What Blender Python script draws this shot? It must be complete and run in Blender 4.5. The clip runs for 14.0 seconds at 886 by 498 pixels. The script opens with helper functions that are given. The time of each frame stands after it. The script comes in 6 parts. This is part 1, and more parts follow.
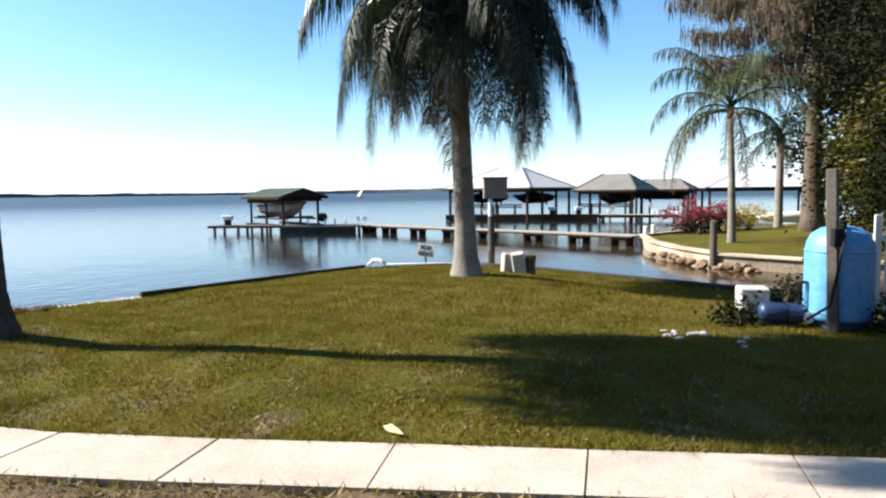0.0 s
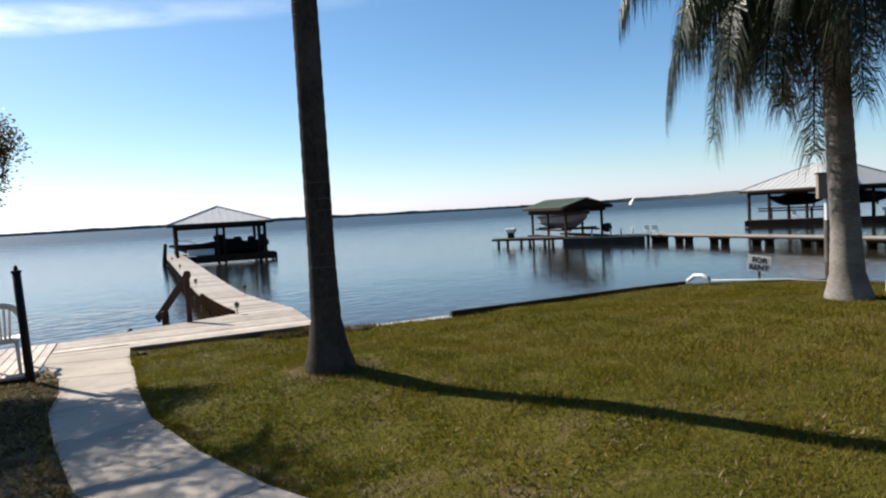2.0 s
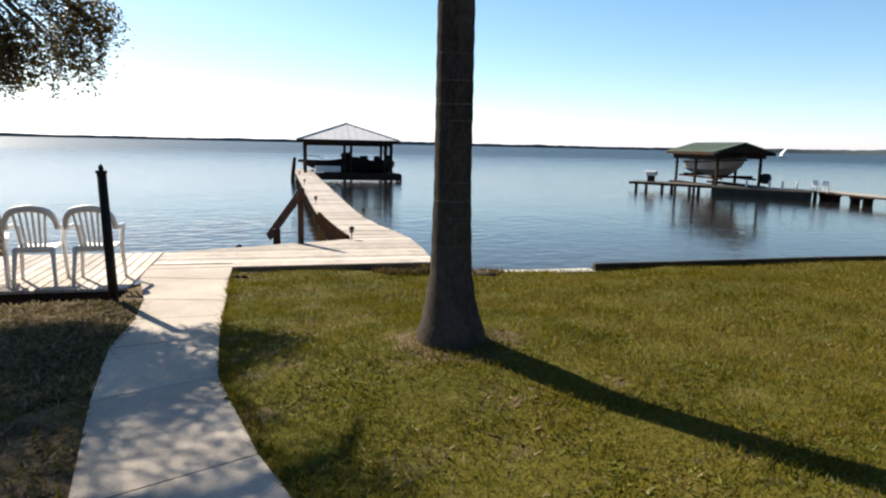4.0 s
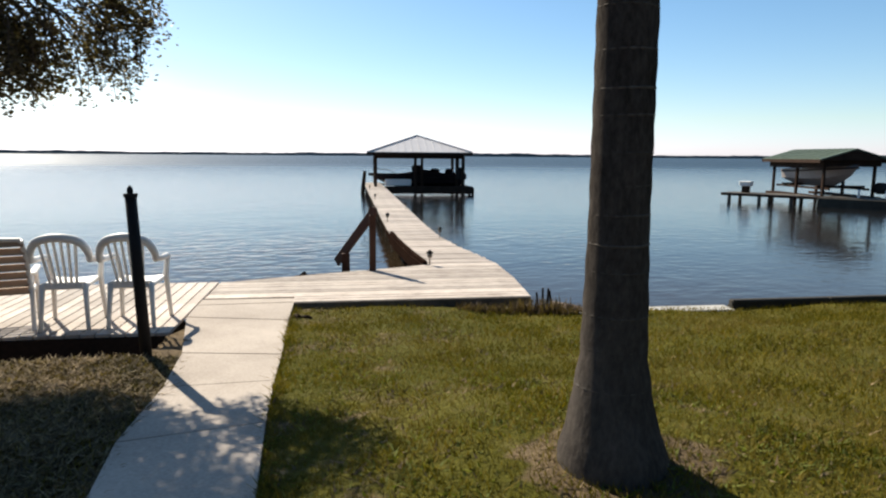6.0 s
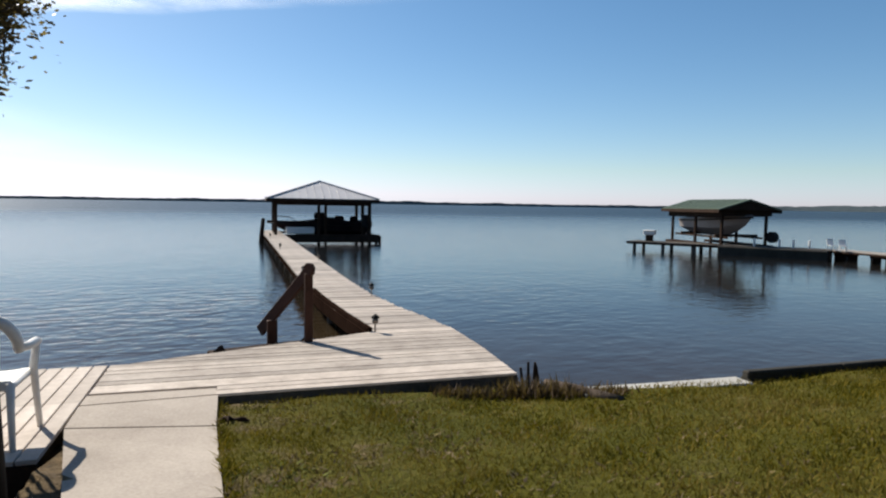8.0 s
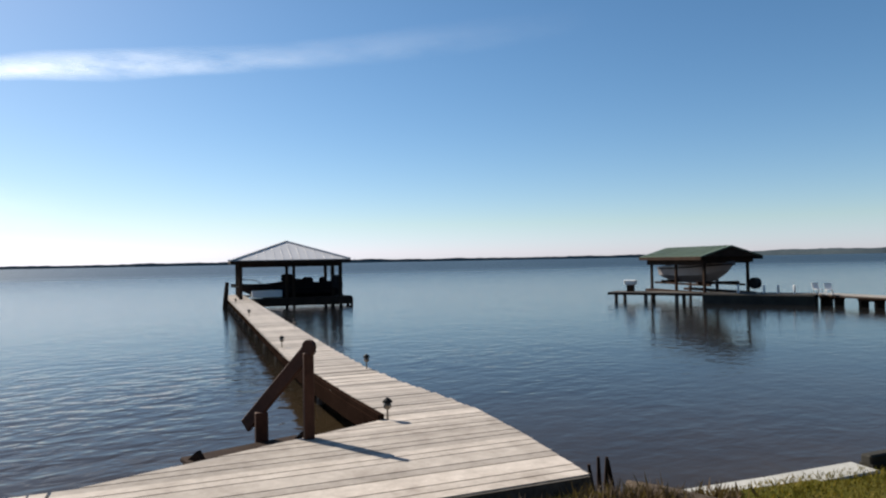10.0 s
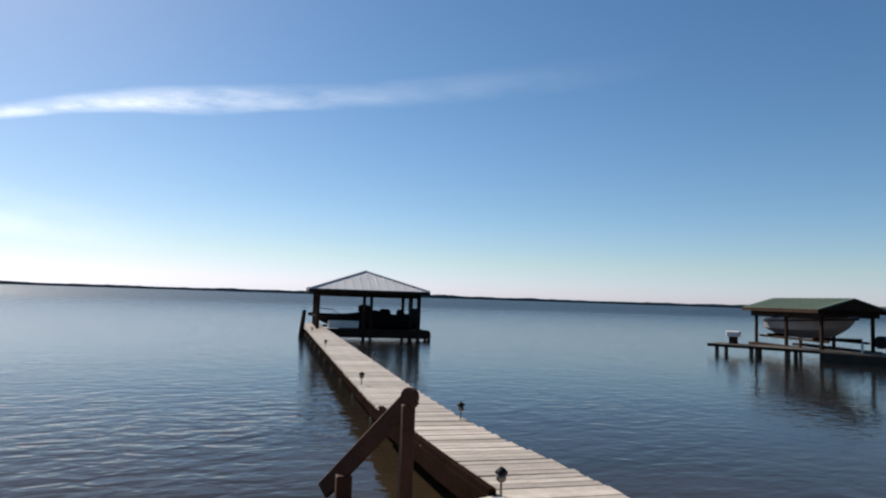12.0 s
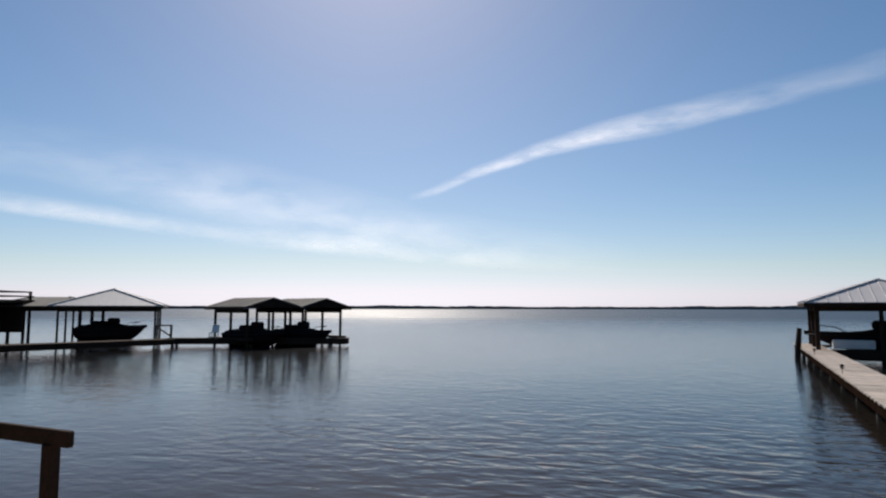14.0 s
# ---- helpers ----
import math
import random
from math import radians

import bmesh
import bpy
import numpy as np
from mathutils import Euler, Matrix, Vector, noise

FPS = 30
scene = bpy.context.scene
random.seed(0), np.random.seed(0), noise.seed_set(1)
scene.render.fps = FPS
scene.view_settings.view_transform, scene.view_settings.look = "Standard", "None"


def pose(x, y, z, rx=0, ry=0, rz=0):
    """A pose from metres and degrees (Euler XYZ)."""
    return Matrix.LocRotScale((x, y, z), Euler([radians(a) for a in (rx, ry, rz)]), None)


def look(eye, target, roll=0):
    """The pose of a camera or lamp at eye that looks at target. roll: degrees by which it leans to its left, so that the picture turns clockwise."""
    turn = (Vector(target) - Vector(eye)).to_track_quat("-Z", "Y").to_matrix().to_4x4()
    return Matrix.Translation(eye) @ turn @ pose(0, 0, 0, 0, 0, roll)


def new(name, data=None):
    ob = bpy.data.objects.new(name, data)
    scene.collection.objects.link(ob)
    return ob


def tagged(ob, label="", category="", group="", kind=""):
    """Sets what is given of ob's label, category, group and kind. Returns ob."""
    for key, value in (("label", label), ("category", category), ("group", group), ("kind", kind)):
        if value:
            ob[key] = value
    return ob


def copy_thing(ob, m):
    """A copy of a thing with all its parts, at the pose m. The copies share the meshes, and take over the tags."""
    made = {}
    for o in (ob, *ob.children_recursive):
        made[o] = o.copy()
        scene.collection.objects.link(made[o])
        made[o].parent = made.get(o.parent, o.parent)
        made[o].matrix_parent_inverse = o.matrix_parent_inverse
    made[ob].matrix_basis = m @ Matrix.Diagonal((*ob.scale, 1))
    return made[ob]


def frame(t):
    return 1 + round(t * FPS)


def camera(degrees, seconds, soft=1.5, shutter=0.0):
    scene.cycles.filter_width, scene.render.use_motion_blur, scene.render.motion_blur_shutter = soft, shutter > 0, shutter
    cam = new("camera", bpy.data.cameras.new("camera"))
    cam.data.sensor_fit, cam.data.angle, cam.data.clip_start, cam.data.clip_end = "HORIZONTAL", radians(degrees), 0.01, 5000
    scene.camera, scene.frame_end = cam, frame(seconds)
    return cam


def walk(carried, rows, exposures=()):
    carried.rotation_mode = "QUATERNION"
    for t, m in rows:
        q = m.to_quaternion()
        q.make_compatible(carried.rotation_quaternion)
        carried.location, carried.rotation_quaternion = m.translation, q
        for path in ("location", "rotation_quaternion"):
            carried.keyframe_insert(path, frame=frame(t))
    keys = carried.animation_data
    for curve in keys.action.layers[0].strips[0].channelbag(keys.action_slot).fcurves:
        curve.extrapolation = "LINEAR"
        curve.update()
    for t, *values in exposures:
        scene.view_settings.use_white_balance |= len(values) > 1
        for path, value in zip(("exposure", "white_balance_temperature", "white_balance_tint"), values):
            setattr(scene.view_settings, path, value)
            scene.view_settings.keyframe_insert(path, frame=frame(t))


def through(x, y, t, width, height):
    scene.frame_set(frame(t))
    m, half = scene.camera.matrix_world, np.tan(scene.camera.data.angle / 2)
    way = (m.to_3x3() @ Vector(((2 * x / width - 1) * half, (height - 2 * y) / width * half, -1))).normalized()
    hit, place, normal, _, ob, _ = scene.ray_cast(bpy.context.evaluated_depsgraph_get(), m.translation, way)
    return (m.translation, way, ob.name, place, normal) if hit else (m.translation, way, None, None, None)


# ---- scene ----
cam = camera(68.46, 14.0, soft=2.2)
# seconds, place in metres, yaw, pitch, roll in degrees
ROWS = [
    (0.0, -0.000, 0.000, 1.600, -0.00, -5.02, 0.70),
    (0.5, -0.381, 0.381, 1.577, 6.03, -7.14, 1.67),
    (1.0, -0.696, 0.786, 1.553, 17.68, -7.12, 1.43),
    (1.5, -0.987, 1.175, 1.566, 18.89, -5.02, 1.73),
    (2.0, -1.238, 1.533, 1.570, 23.16, -3.29, 3.17),
    (2.5, -1.425, 1.935, 1.553, 23.52, -5.94, -0.03),
    (3.0, -1.715, 2.328, 1.516, 22.19, -9.86, -2.02),
    (3.5, -2.005, 2.670, 1.493, 32.17, -9.99, -0.76),
    (3.7, -2.123, 2.803, 1.488, 33.86, -9.24, -1.26),
    (5.8, -3.346, 4.024, 1.486, 35.48, -8.51, -0.42),
    (6.0, -3.520, 4.119, 1.479, 40.04, -8.15, -0.41),
    (6.5, -3.976, 4.354, 1.473, 42.14, -7.68, -0.64),
    (7.0, -4.397, 4.505, 1.490, 37.13, -9.08, 0.49),
    (7.5, -4.814, 4.740, 1.460, 38.97, -7.07, -0.06),
    (8.0, -5.172, 4.904, 1.462, 30.57, -3.91, -0.90),
    (10.5, -6.796, 6.057, 1.483, 27.11, 1.50, 0.96),
    (11.0, -7.099, 6.325, 1.472, 27.03, 2.29, 0.09),
    (11.5, -7.375, 6.596, 1.443, 34.09, 5.11, -0.21),
    (12.0, -7.660, 6.848, 1.414, 33.48, 4.28, -1.86),
    (12.5, -7.914, 7.026, 1.377, 37.12, 5.10, -2.48),
    (13.0, -8.167, 7.151, 1.385, 47.98, 4.48, -3.31),
    (13.5, -8.488, 7.189, 1.393, 56.75, 4.90, -0.69),
    (14.0, -8.861, 7.192, 1.402, 72.87, 5.22, -0.07),
]
EXPOSURES = [(0.0, 1.42, 6700, 10), (0.5, 0.98, 6650, 10), (1.0, 0.86, 6700, 10), (2.0, 0.7, 6700, 10), (2.6, 0.76, 6950, 10), (3.5, 1.03, 7150, 10), (6.0, 0.8, 7100, 10), (7.0, 0.8, 7050, 10), (7.5, 0.7, 7000, 10), (8.0, 0.45, 6750, 10), (11.0, 0.35, 6700, 10), (12.0, 0.22, 6650, 11), (13.0, 0.02, 6650, 12), (14.0, -0.06, 6850, 14)]
walk(cam, [(t, pose(x, y, z, 90 + pitch, roll, yaw)) for t, x, y, z, yaw, pitch, roll in ROWS], EXPOSURES)

# ---- light: clear afternoon, sun over the lake ----
SUN_AZ, SUN_EL = 169.5, 38.0
world = bpy.data.worlds.new("world")
scene.world = world
world.use_nodes = True
wn = world.node_tree.nodes
sky = wn.new("ShaderNodeTexSky")
sky.sky_type, sky.sun_disc = "NISHITA", False
sky.sun_elevation, sky.sun_rotation = radians(SUN_EL), radians(90 - SUN_AZ)
sky.altitude, sky.air_density, sky.dust_density, sky.ozone_density = 1800, 1.0, 1.5, 1.6
wn["Background"].inputs[1].default_value = 0.09
# keep the horizon white rather than yellow, and the blue above it clear
split, join, least = wn.new("ShaderNodeSeparateColor"), wn.new("ShaderNodeCombineColor"), wn.new("ShaderNodeMath")
least.operation = "MAXIMUM"
clear = wn.new("ShaderNodeHueSaturation")
clear.inputs["Saturation"].default_value, clear.inputs["Hue"].default_value = 1.2, 0.491
wl = world.node_tree.links
wl.new(sky.outputs[0], split.inputs[0])
blue, red = wn.new("ShaderNodeMath"), wn.new("ShaderNodeMath")
blue.operation, blue.inputs[1].default_value = "MULTIPLY", 1.04
red.operation = "MINIMUM"
wl.new(split.outputs[1], blue.inputs[0])
wl.new(split.outputs[0], red.inputs[0])
wl.new(split.outputs[1], red.inputs[1])
wl.new(red.outputs[0], join.inputs[0])
wl.new(split.outputs[1], join.inputs[1])
wl.new(split.outputs[2], least.inputs[0])
wl.new(blue.outputs[0], least.inputs[1])
wl.new(least.outputs[0], join.inputs[2])
wl.new(join.outputs[0], clear.inputs["Color"])
haze = wn.new("ShaderNodeMix")
haze.data_type, haze.blend_type = "RGBA", "MULTIPLY"
haze.inputs[0].default_value, haze.inputs[7].default_value = 1.0, (0.985, 0.995, 1.05, 1)
wl.new(clear.outputs[0], haze.inputs[6])
# thin dry air: the horizon glows less against the zenith
veil, even, thin = wn.new("ShaderNodeMath"), wn.new("ShaderNodeMath"), wn.new("ShaderNodeVectorMath")
veil.operation, veil.inputs[1].default_value, veil.inputs[2].default_value = "MULTIPLY_ADD", 0.018, 0.945
wl.new(split.outputs[1], veil.inputs[0])
even.operation, even.inputs[0].default_value = "DIVIDE", 1.0
wl.new(veil.outputs[0], even.inputs[1])
thin.operation = "SCALE"
wl.new(haze.outputs[2], thin.inputs[0])
wl.new(even.outputs[0], thin.inputs["Scale"])
world.node_tree.links.new(thin.outputs[0], wn["Background"].inputs[0])
sun_data = bpy.data.lights.new("sun", "SUN")
sun_data.energy, sun_data.angle, sun_data.color = 5.0, radians(0.53), (1.0, 0.95, 0.86)
sun = new("sun", sun_data)
sun.matrix_world = look((math.cos(radians(SUN_AZ)) * math.cos(radians(SUN_EL)) * 50, math.sin(radians(SUN_AZ)) * math.cos(radians(SUN_EL)) * 50, math.sin(radians(SUN_EL)) * 50), (0, 0, 0))

# ---- plan ----
DECK, WATER = -0.28, -0.74
U, N = Vector((-0.749, 0.663)), Vector((0.663, 0.749))


def sn(s, n, z=0.0):
    """A place by its metres along the pier and across it."""
    return Vector((U.x * s + N.x * n, U.y * s + N.y * n, z))


DOCK_ANGLE = math.degrees(math.atan2(N.y, N.x))


# ---- materials ----
def nodes_of(name):
    m = bpy.data.materials.new(name)
    m.use_nodes = True
    nt = m.node_tree
    return m, nt, nt.nodes, nt.links, nt.nodes["Principled BSDF"]


def ramp(nt, source, stops):
    r = nt.nodes.new("ShaderNodeValToRGB")
    while len(r.color_ramp.elements) < len(stops):
        r.color_ramp.elements.new(0.5)
    for e, (p, c) in zip(r.color_ramp.elements, stops):
        e.position, e.color = p, (*c, 1)
    nt.links.new(source, r.inputs[0])
    return r.outputs[0]


def noise_of(nt, scale, detail=5, rough=0.6, coord="Object", stretch=None):
    tc = nt.nodes.new("ShaderNodeTexCoord")
    src = tc.outputs[coord]
    if stretch:
        mp = nt.nodes.new("ShaderNodeMapping")
        mp.inputs["Scale"].default_value = stretch
        nt.links.new(src, mp.inputs[0])
        src = mp.outputs[0]
    n = nt.nodes.new("ShaderNodeTexNoise")
    n.inputs["Scale"].default_value, n.inputs["Detail"].default_value, n.inputs["Roughness"].default_value = scale, detail, rough
    nt.links.new(src, n.inputs["Vector"])
    return n.outputs["Fac"]


def mixed(nt, kind, fac, a, b):
    m = nt.nodes.new("ShaderNodeMix")
    m.data_type, m.blend_type = "RGBA", kind
    for socket, v in ((m.inputs[0], fac), (m.inputs[6], a), (m.inputs[7], b)):
        if isinstance(v, (int, float)):
            socket.default_value = v
        elif isinstance(v, tuple):
            socket.default_value = (*v, 1)
        else:
            nt.links.new(v, socket)
    return m.outputs[2]


def bumped(nt, bsdf, height, strength, dist):
    b = nt.nodes.new("ShaderNodeBump")
    b.inputs["Strength"].default_value, b.inputs["Distance"].default_value = strength, dist
    nt.links.new(height, b.inputs["Height"])
    nt.links.new(b.outputs[0], bsdf.inputs["Normal"])


def surface(name, dark, light, rough=0.7, coarse=1.5, fine=30.0, bump=0.3, dist=0.01, metal=0.0, stretch=None, random=0.0, spec=0.5):
    """Two scales of colour variation, fine relief; random: how far pieces differ."""
    m, nt, ns, ln, bsdf = nodes_of(name)
    a, b = noise_of(nt, coarse, 4, 0.6, stretch=stretch), noise_of(nt, fine, 6, 0.7, stretch=stretch)
    mid = tuple((p + q) / 2 for p, q in zip(dark, light))
    c = ramp(nt, a, [(0.3, dark), (0.7, light)])
    c = mixed(nt, "MIX", 0.45, c, ramp(nt, b, [(0.32, dark), (0.5, mid), (0.68, light)]))
    if random:
        info = nt.nodes.new("ShaderNodeObjectInfo")
        c = mixed(nt, "MULTIPLY", 1.0, c, ramp(nt, info.outputs["Random"], [(0.0, (1 - random,) * 3), (1.0, (1 + random * 0.3,) * 3)]))
    ln.new(c, bsdf.inputs["Base Color"])
    bsdf.inputs["Roughness"].default_value, bsdf.inputs["Metallic"].default_value = rough, metal
    bsdf.inputs["Specular IOR Level"].default_value = spec
    bumped(nt, bsdf, b, bump, dist)
    return m


M_DECK = surface("weathered_deck", (0.33, 0.275, 0.23), (0.68, 0.595, 0.52), 0.8, 1.6, 9, 0.3, 0.004, random=0.36, spec=0.25)
M_WOOD = surface("dark_timber", (0.018, 0.011, 0.008), (0.055, 0.033, 0.023), 0.85, 2, 25, 0.5, 0.006, spec=0.08)
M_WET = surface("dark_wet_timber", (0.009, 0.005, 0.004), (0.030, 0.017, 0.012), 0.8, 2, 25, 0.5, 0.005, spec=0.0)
M_REDWOOD = surface("red_brown_timber", (0.032, 0.012, 0.007), (0.085, 0.036, 0.022), 0.75, 3, 22, 0.4, 0.004, spec=0.3)
M_PILE = surface("pile_timber", (0.05, 0.042, 0.035), (0.16, 0.14, 0.12), 0.85, 2, 20, 0.6, 0.01, spec=0.2)
M_CONCRETE = surface("concrete_path", (0.28, 0.236, 0.198), (0.54, 0.472, 0.405), 0.9, 1.3, 45, 0.35, 0.004, random=0.12, spec=0.2)
M_CAP = surface("seawall_concrete", (0.30, 0.29, 0.26), (0.55, 0.53, 0.49), 0.9, 1.0, 25, 0.5, 0.008, spec=0.2)
M_WALL = surface("stained_seawall", (0.10, 0.075, 0.05), (0.40, 0.34, 0.27), 0.9, 0.9, 14, 0.5, 0.015, spec=0.2)
M_BULK = surface("black_bulkhead_board", (0.02, 0.018, 0.015), (0.06, 0.055, 0.045), 0.85, 2, 20, 0.5, 0.01, spec=0.2)
M_TRUNK = surface("grey_palm_trunk", (0.085, 0.075, 0.066), (0.33, 0.30, 0.27), 0.9, 1.1, 16, 0.7, 0.012, spec=0.15, stretch=(1, 1, 2.2))
# grey bark darkened all over: the trunk's shaded side is in the colour
M_SHADETRUNK = surface("shaded_ringed_palm_trunk", (0.014, 0.012, 0.011), (0.115, 0.10, 0.088), 0.95, 1.7, 26, 0.6, 0.010, spec=0.0, stretch=(1.6, 1.6, 0.7))
M_SCAR = surface("pale_leaf_scar", (0.03, 0.027, 0.024), (0.13, 0.115, 0.10), 0.9, 3, 30, 0.5, 0.005, spec=0.1)
M_BARK = surface("brown_bark", (0.05, 0.038, 0.03), (0.17, 0.13, 0.10), 0.95, 2, 18, 0.9, 0.03, spec=0.1, stretch=(2, 2, 0.4))
M_ROOF = surface("grey_metal_roof", (0.47, 0.45, 0.445), (0.60, 0.58, 0.57), 0.5, 0.8, 12, 0.15, 0.004)
M_GREENROOF = surface("green_metal_roof", (0.06, 0.085, 0.05), (0.10, 0.13, 0.08), 0.5, 0.8, 12, 0.15, 0.004)
M_WHITEROOF = surface("white_metal_roof", (0.42, 0.41, 0.40), (0.53, 0.52, 0.51), 0.5, 0.6, 12, 0.15, 0.004)
M_BROWNROOF = surface("brown_shingle_roof", (0.11, 0.105, 0.095), (0.19, 0.185, 0.165), 0.9, 1.2, 10, 0.4, 0.02)
M_PLASTIC = surface("white_garden_plastic", (0.62, 0.60, 0.57), (0.76, 0.74, 0.71), 0.45, 2, 40, 0.08, 0.002)
M_STRAP = surface("tan_strap", (0.27, 0.17, 0.10), (0.42, 0.28, 0.18), 0.6, 2, 60, 0.2, 0.002)
M_BLACK = surface("black_painted_metal", (0.008, 0.008, 0.009), (0.022, 0.021, 0.022), 0.6, 3, 40, 0.2, 0.002, spec=0.12)
M_BLUE = surface("blue_painted_tank", (0.04, 0.18, 0.43), (0.15, 0.41, 0.62), 0.5, 1.6, 12, 0.15, 0.004)
M_NAVY = surface("navy_motor_paint", (0.008, 0.02, 0.06), (0.02, 0.05, 0.12), 0.45, 3, 20, 0.2, 0.003)
M_WHITE = surface("white_paint", (0.66, 0.65, 0.62), (0.82, 0.81, 0.79), 0.5, 1.5, 20, 0.15, 0.003)
M_HULL = surface("white_gelcoat", (0.20, 0.17, 0.165), (0.30, 0.265, 0.25), 0.4, 0.8, 8, 0.05, 0.003)
# dark cover canvas, darkened for roof shade; hulls and consoles use it too
M_CANVAS = surface("dark_cover_and_shaded_hull", (0.009, 0.006, 0.007), (0.026, 0.019, 0.020), 0.95, 1.5, 30, 0.4, 0.02, spec=0.05)
M_ISLEWALL = surface("pale_stained_seawall", (0.20, 0.13, 0.08), (0.60, 0.52, 0.42), 0.9, 0.55, 10, 0.5, 0.015, spec=0.2)
M_STONE = surface("bank_stone", (0.12, 0.075, 0.042), (0.36, 0.25, 0.16), 0.9, 1.8, 12, 0.7, 0.03, random=0.4)
M_PLY = surface("weathered_plywood", (0.14, 0.105, 0.075), (0.30, 0.24, 0.18), 0.85, 1.6, 18, 0.3, 0.004)
M_CHROME = surface("lamp_metal", (0.10, 0.085, 0.07), (0.28, 0.25, 0.22), 0.35, 4, 40, 0.1, 0.002, metal=0.8)
M_STUCCO = surface("tan_stucco", (0.24, 0.19, 0.14), (0.34, 0.28, 0.21), 0.9, 0.8, 20, 0.3, 0.01)
M_BOOT = surface("dry_palm_boot", (0.26, 0.22, 0.12), (0.45, 0.39, 0.24), 0.8, 6, 60, 0.2, 0.002)
M_DOCKGREY = surface("grey_dock_boards", (0.22, 0.19, 0.165), (0.38, 0.335, 0.29), 0.85, 0.8, 7, 0.3, 0.006)


def leaf_material(name, dark, light, through=0.35, rough=0.5, patch=None, spec=0.3):
    m, nt, ns, ln, bsdf = nodes_of(name)
    g = ns.new("ShaderNodeNewGeometry")
    c = ramp(nt, g.outputs["Random Per Island"], [(0.0, dark), (0.6, tuple((a + b) / 2 for a, b in zip(dark, light))), (1.0, light)])
    c = mixed(nt, "MULTIPLY", 0.75, c, ramp(nt, noise_of(nt, 1.5, 4, 0.65), [(0.32, (0.5, 0.55, 0.5)), (0.68, (1.2, 1.15, 1.1))]))
    if patch:
        # dry patches a stride wide
        c = mixed(nt, "MIX", ramp(nt, noise_of(nt, 0.75, 5, 0.65), [(0.42, (0, 0, 0)), (0.66, (0.8, 0.8, 0.8))]), c, patch)
    ln.new(c, bsdf.inputs["Base Color"])
    bsdf.inputs["Roughness"].default_value, bsdf.inputs["Specular IOR Level"].default_value = rough, spec
    t = ns.new("ShaderNodeBsdfTranslucent")
    ln.new(mixed(nt, "MULTIPLY", 1.0, c, (1.5, 1.6, 0.7)), t.inputs[0])
    mx = ns.new("ShaderNodeMixShader")
    mx.inputs[0].default_value = through
    ln.new(bsdf.outputs[0], mx.inputs[1])
    ln.new(t.outputs[0], mx.inputs[2])
    ln.new(mx.outputs[0], ns["Material Output"].inputs[0])
    return m


M_FROND = leaf_material("palm_frond", (0.006, 0.011, 0.005), (0.06, 0.078, 0.04), 0.22, 0.42)
M_PALEFROND = leaf_material("pale_palm_frond", (0.045, 0.065, 0.04), (0.17, 0.20, 0.13), 0.3)
M_DEADFROND = leaf_material("dry_frond", (0.07, 0.045, 0.03), (0.16, 0.11, 0.075), 0.25, 0.8)
M_OAK = leaf_material("oak_leaf", (0.03, 0.022, 0.011), (0.20, 0.15, 0.095), 0.38)
M_MOSS = leaf_material("hanging_moss", (0.05, 0.038, 0.032), (0.24, 0.19, 0.17), 0.3, 0.9)
M_CYPRESS = leaf_material("rusty_cypress_needles", (0.06, 0.034, 0.022), (0.17, 0.10, 0.065), 0.3, 0.8)
# near-black: the shade of backlit trees is mixed into this green
M_SHRUB = leaf_material("shaded_shrub_leaf", (0.004, 0.007, 0.003), (0.020, 0.025, 0.009), 0.15, 0.8, spec=0.08)
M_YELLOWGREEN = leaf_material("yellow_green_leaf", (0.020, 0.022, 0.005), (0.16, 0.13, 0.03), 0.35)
M_REDFLOWER = leaf_material("red_bract", (0.10, 0.025, 0.035), (0.42, 0.07, 0.12), 0.3)
M_YELLOWFLOWER = leaf_material("yellow_shrub", (0.25, 0.17, 0.015), (0.55, 0.40, 0.05), 0.35)
M_BLADE = leaf_material("grass_blade", (0.061, 0.064, 0.006), (0.232, 0.168, 0.029), 0.22, 0.9, patch=(0.17, 0.125, 0.045), spec=0.04)
M_CLOVER = leaf_material("broad_weed_leaf", (0.07, 0.09, 0.010), (0.20, 0.22, 0.045), 0.3, 0.85)
M_STRAW = leaf_material("dry_litter", (0.06, 0.04, 0.022), (0.31, 0.23, 0.13), 0.15, 0.9)


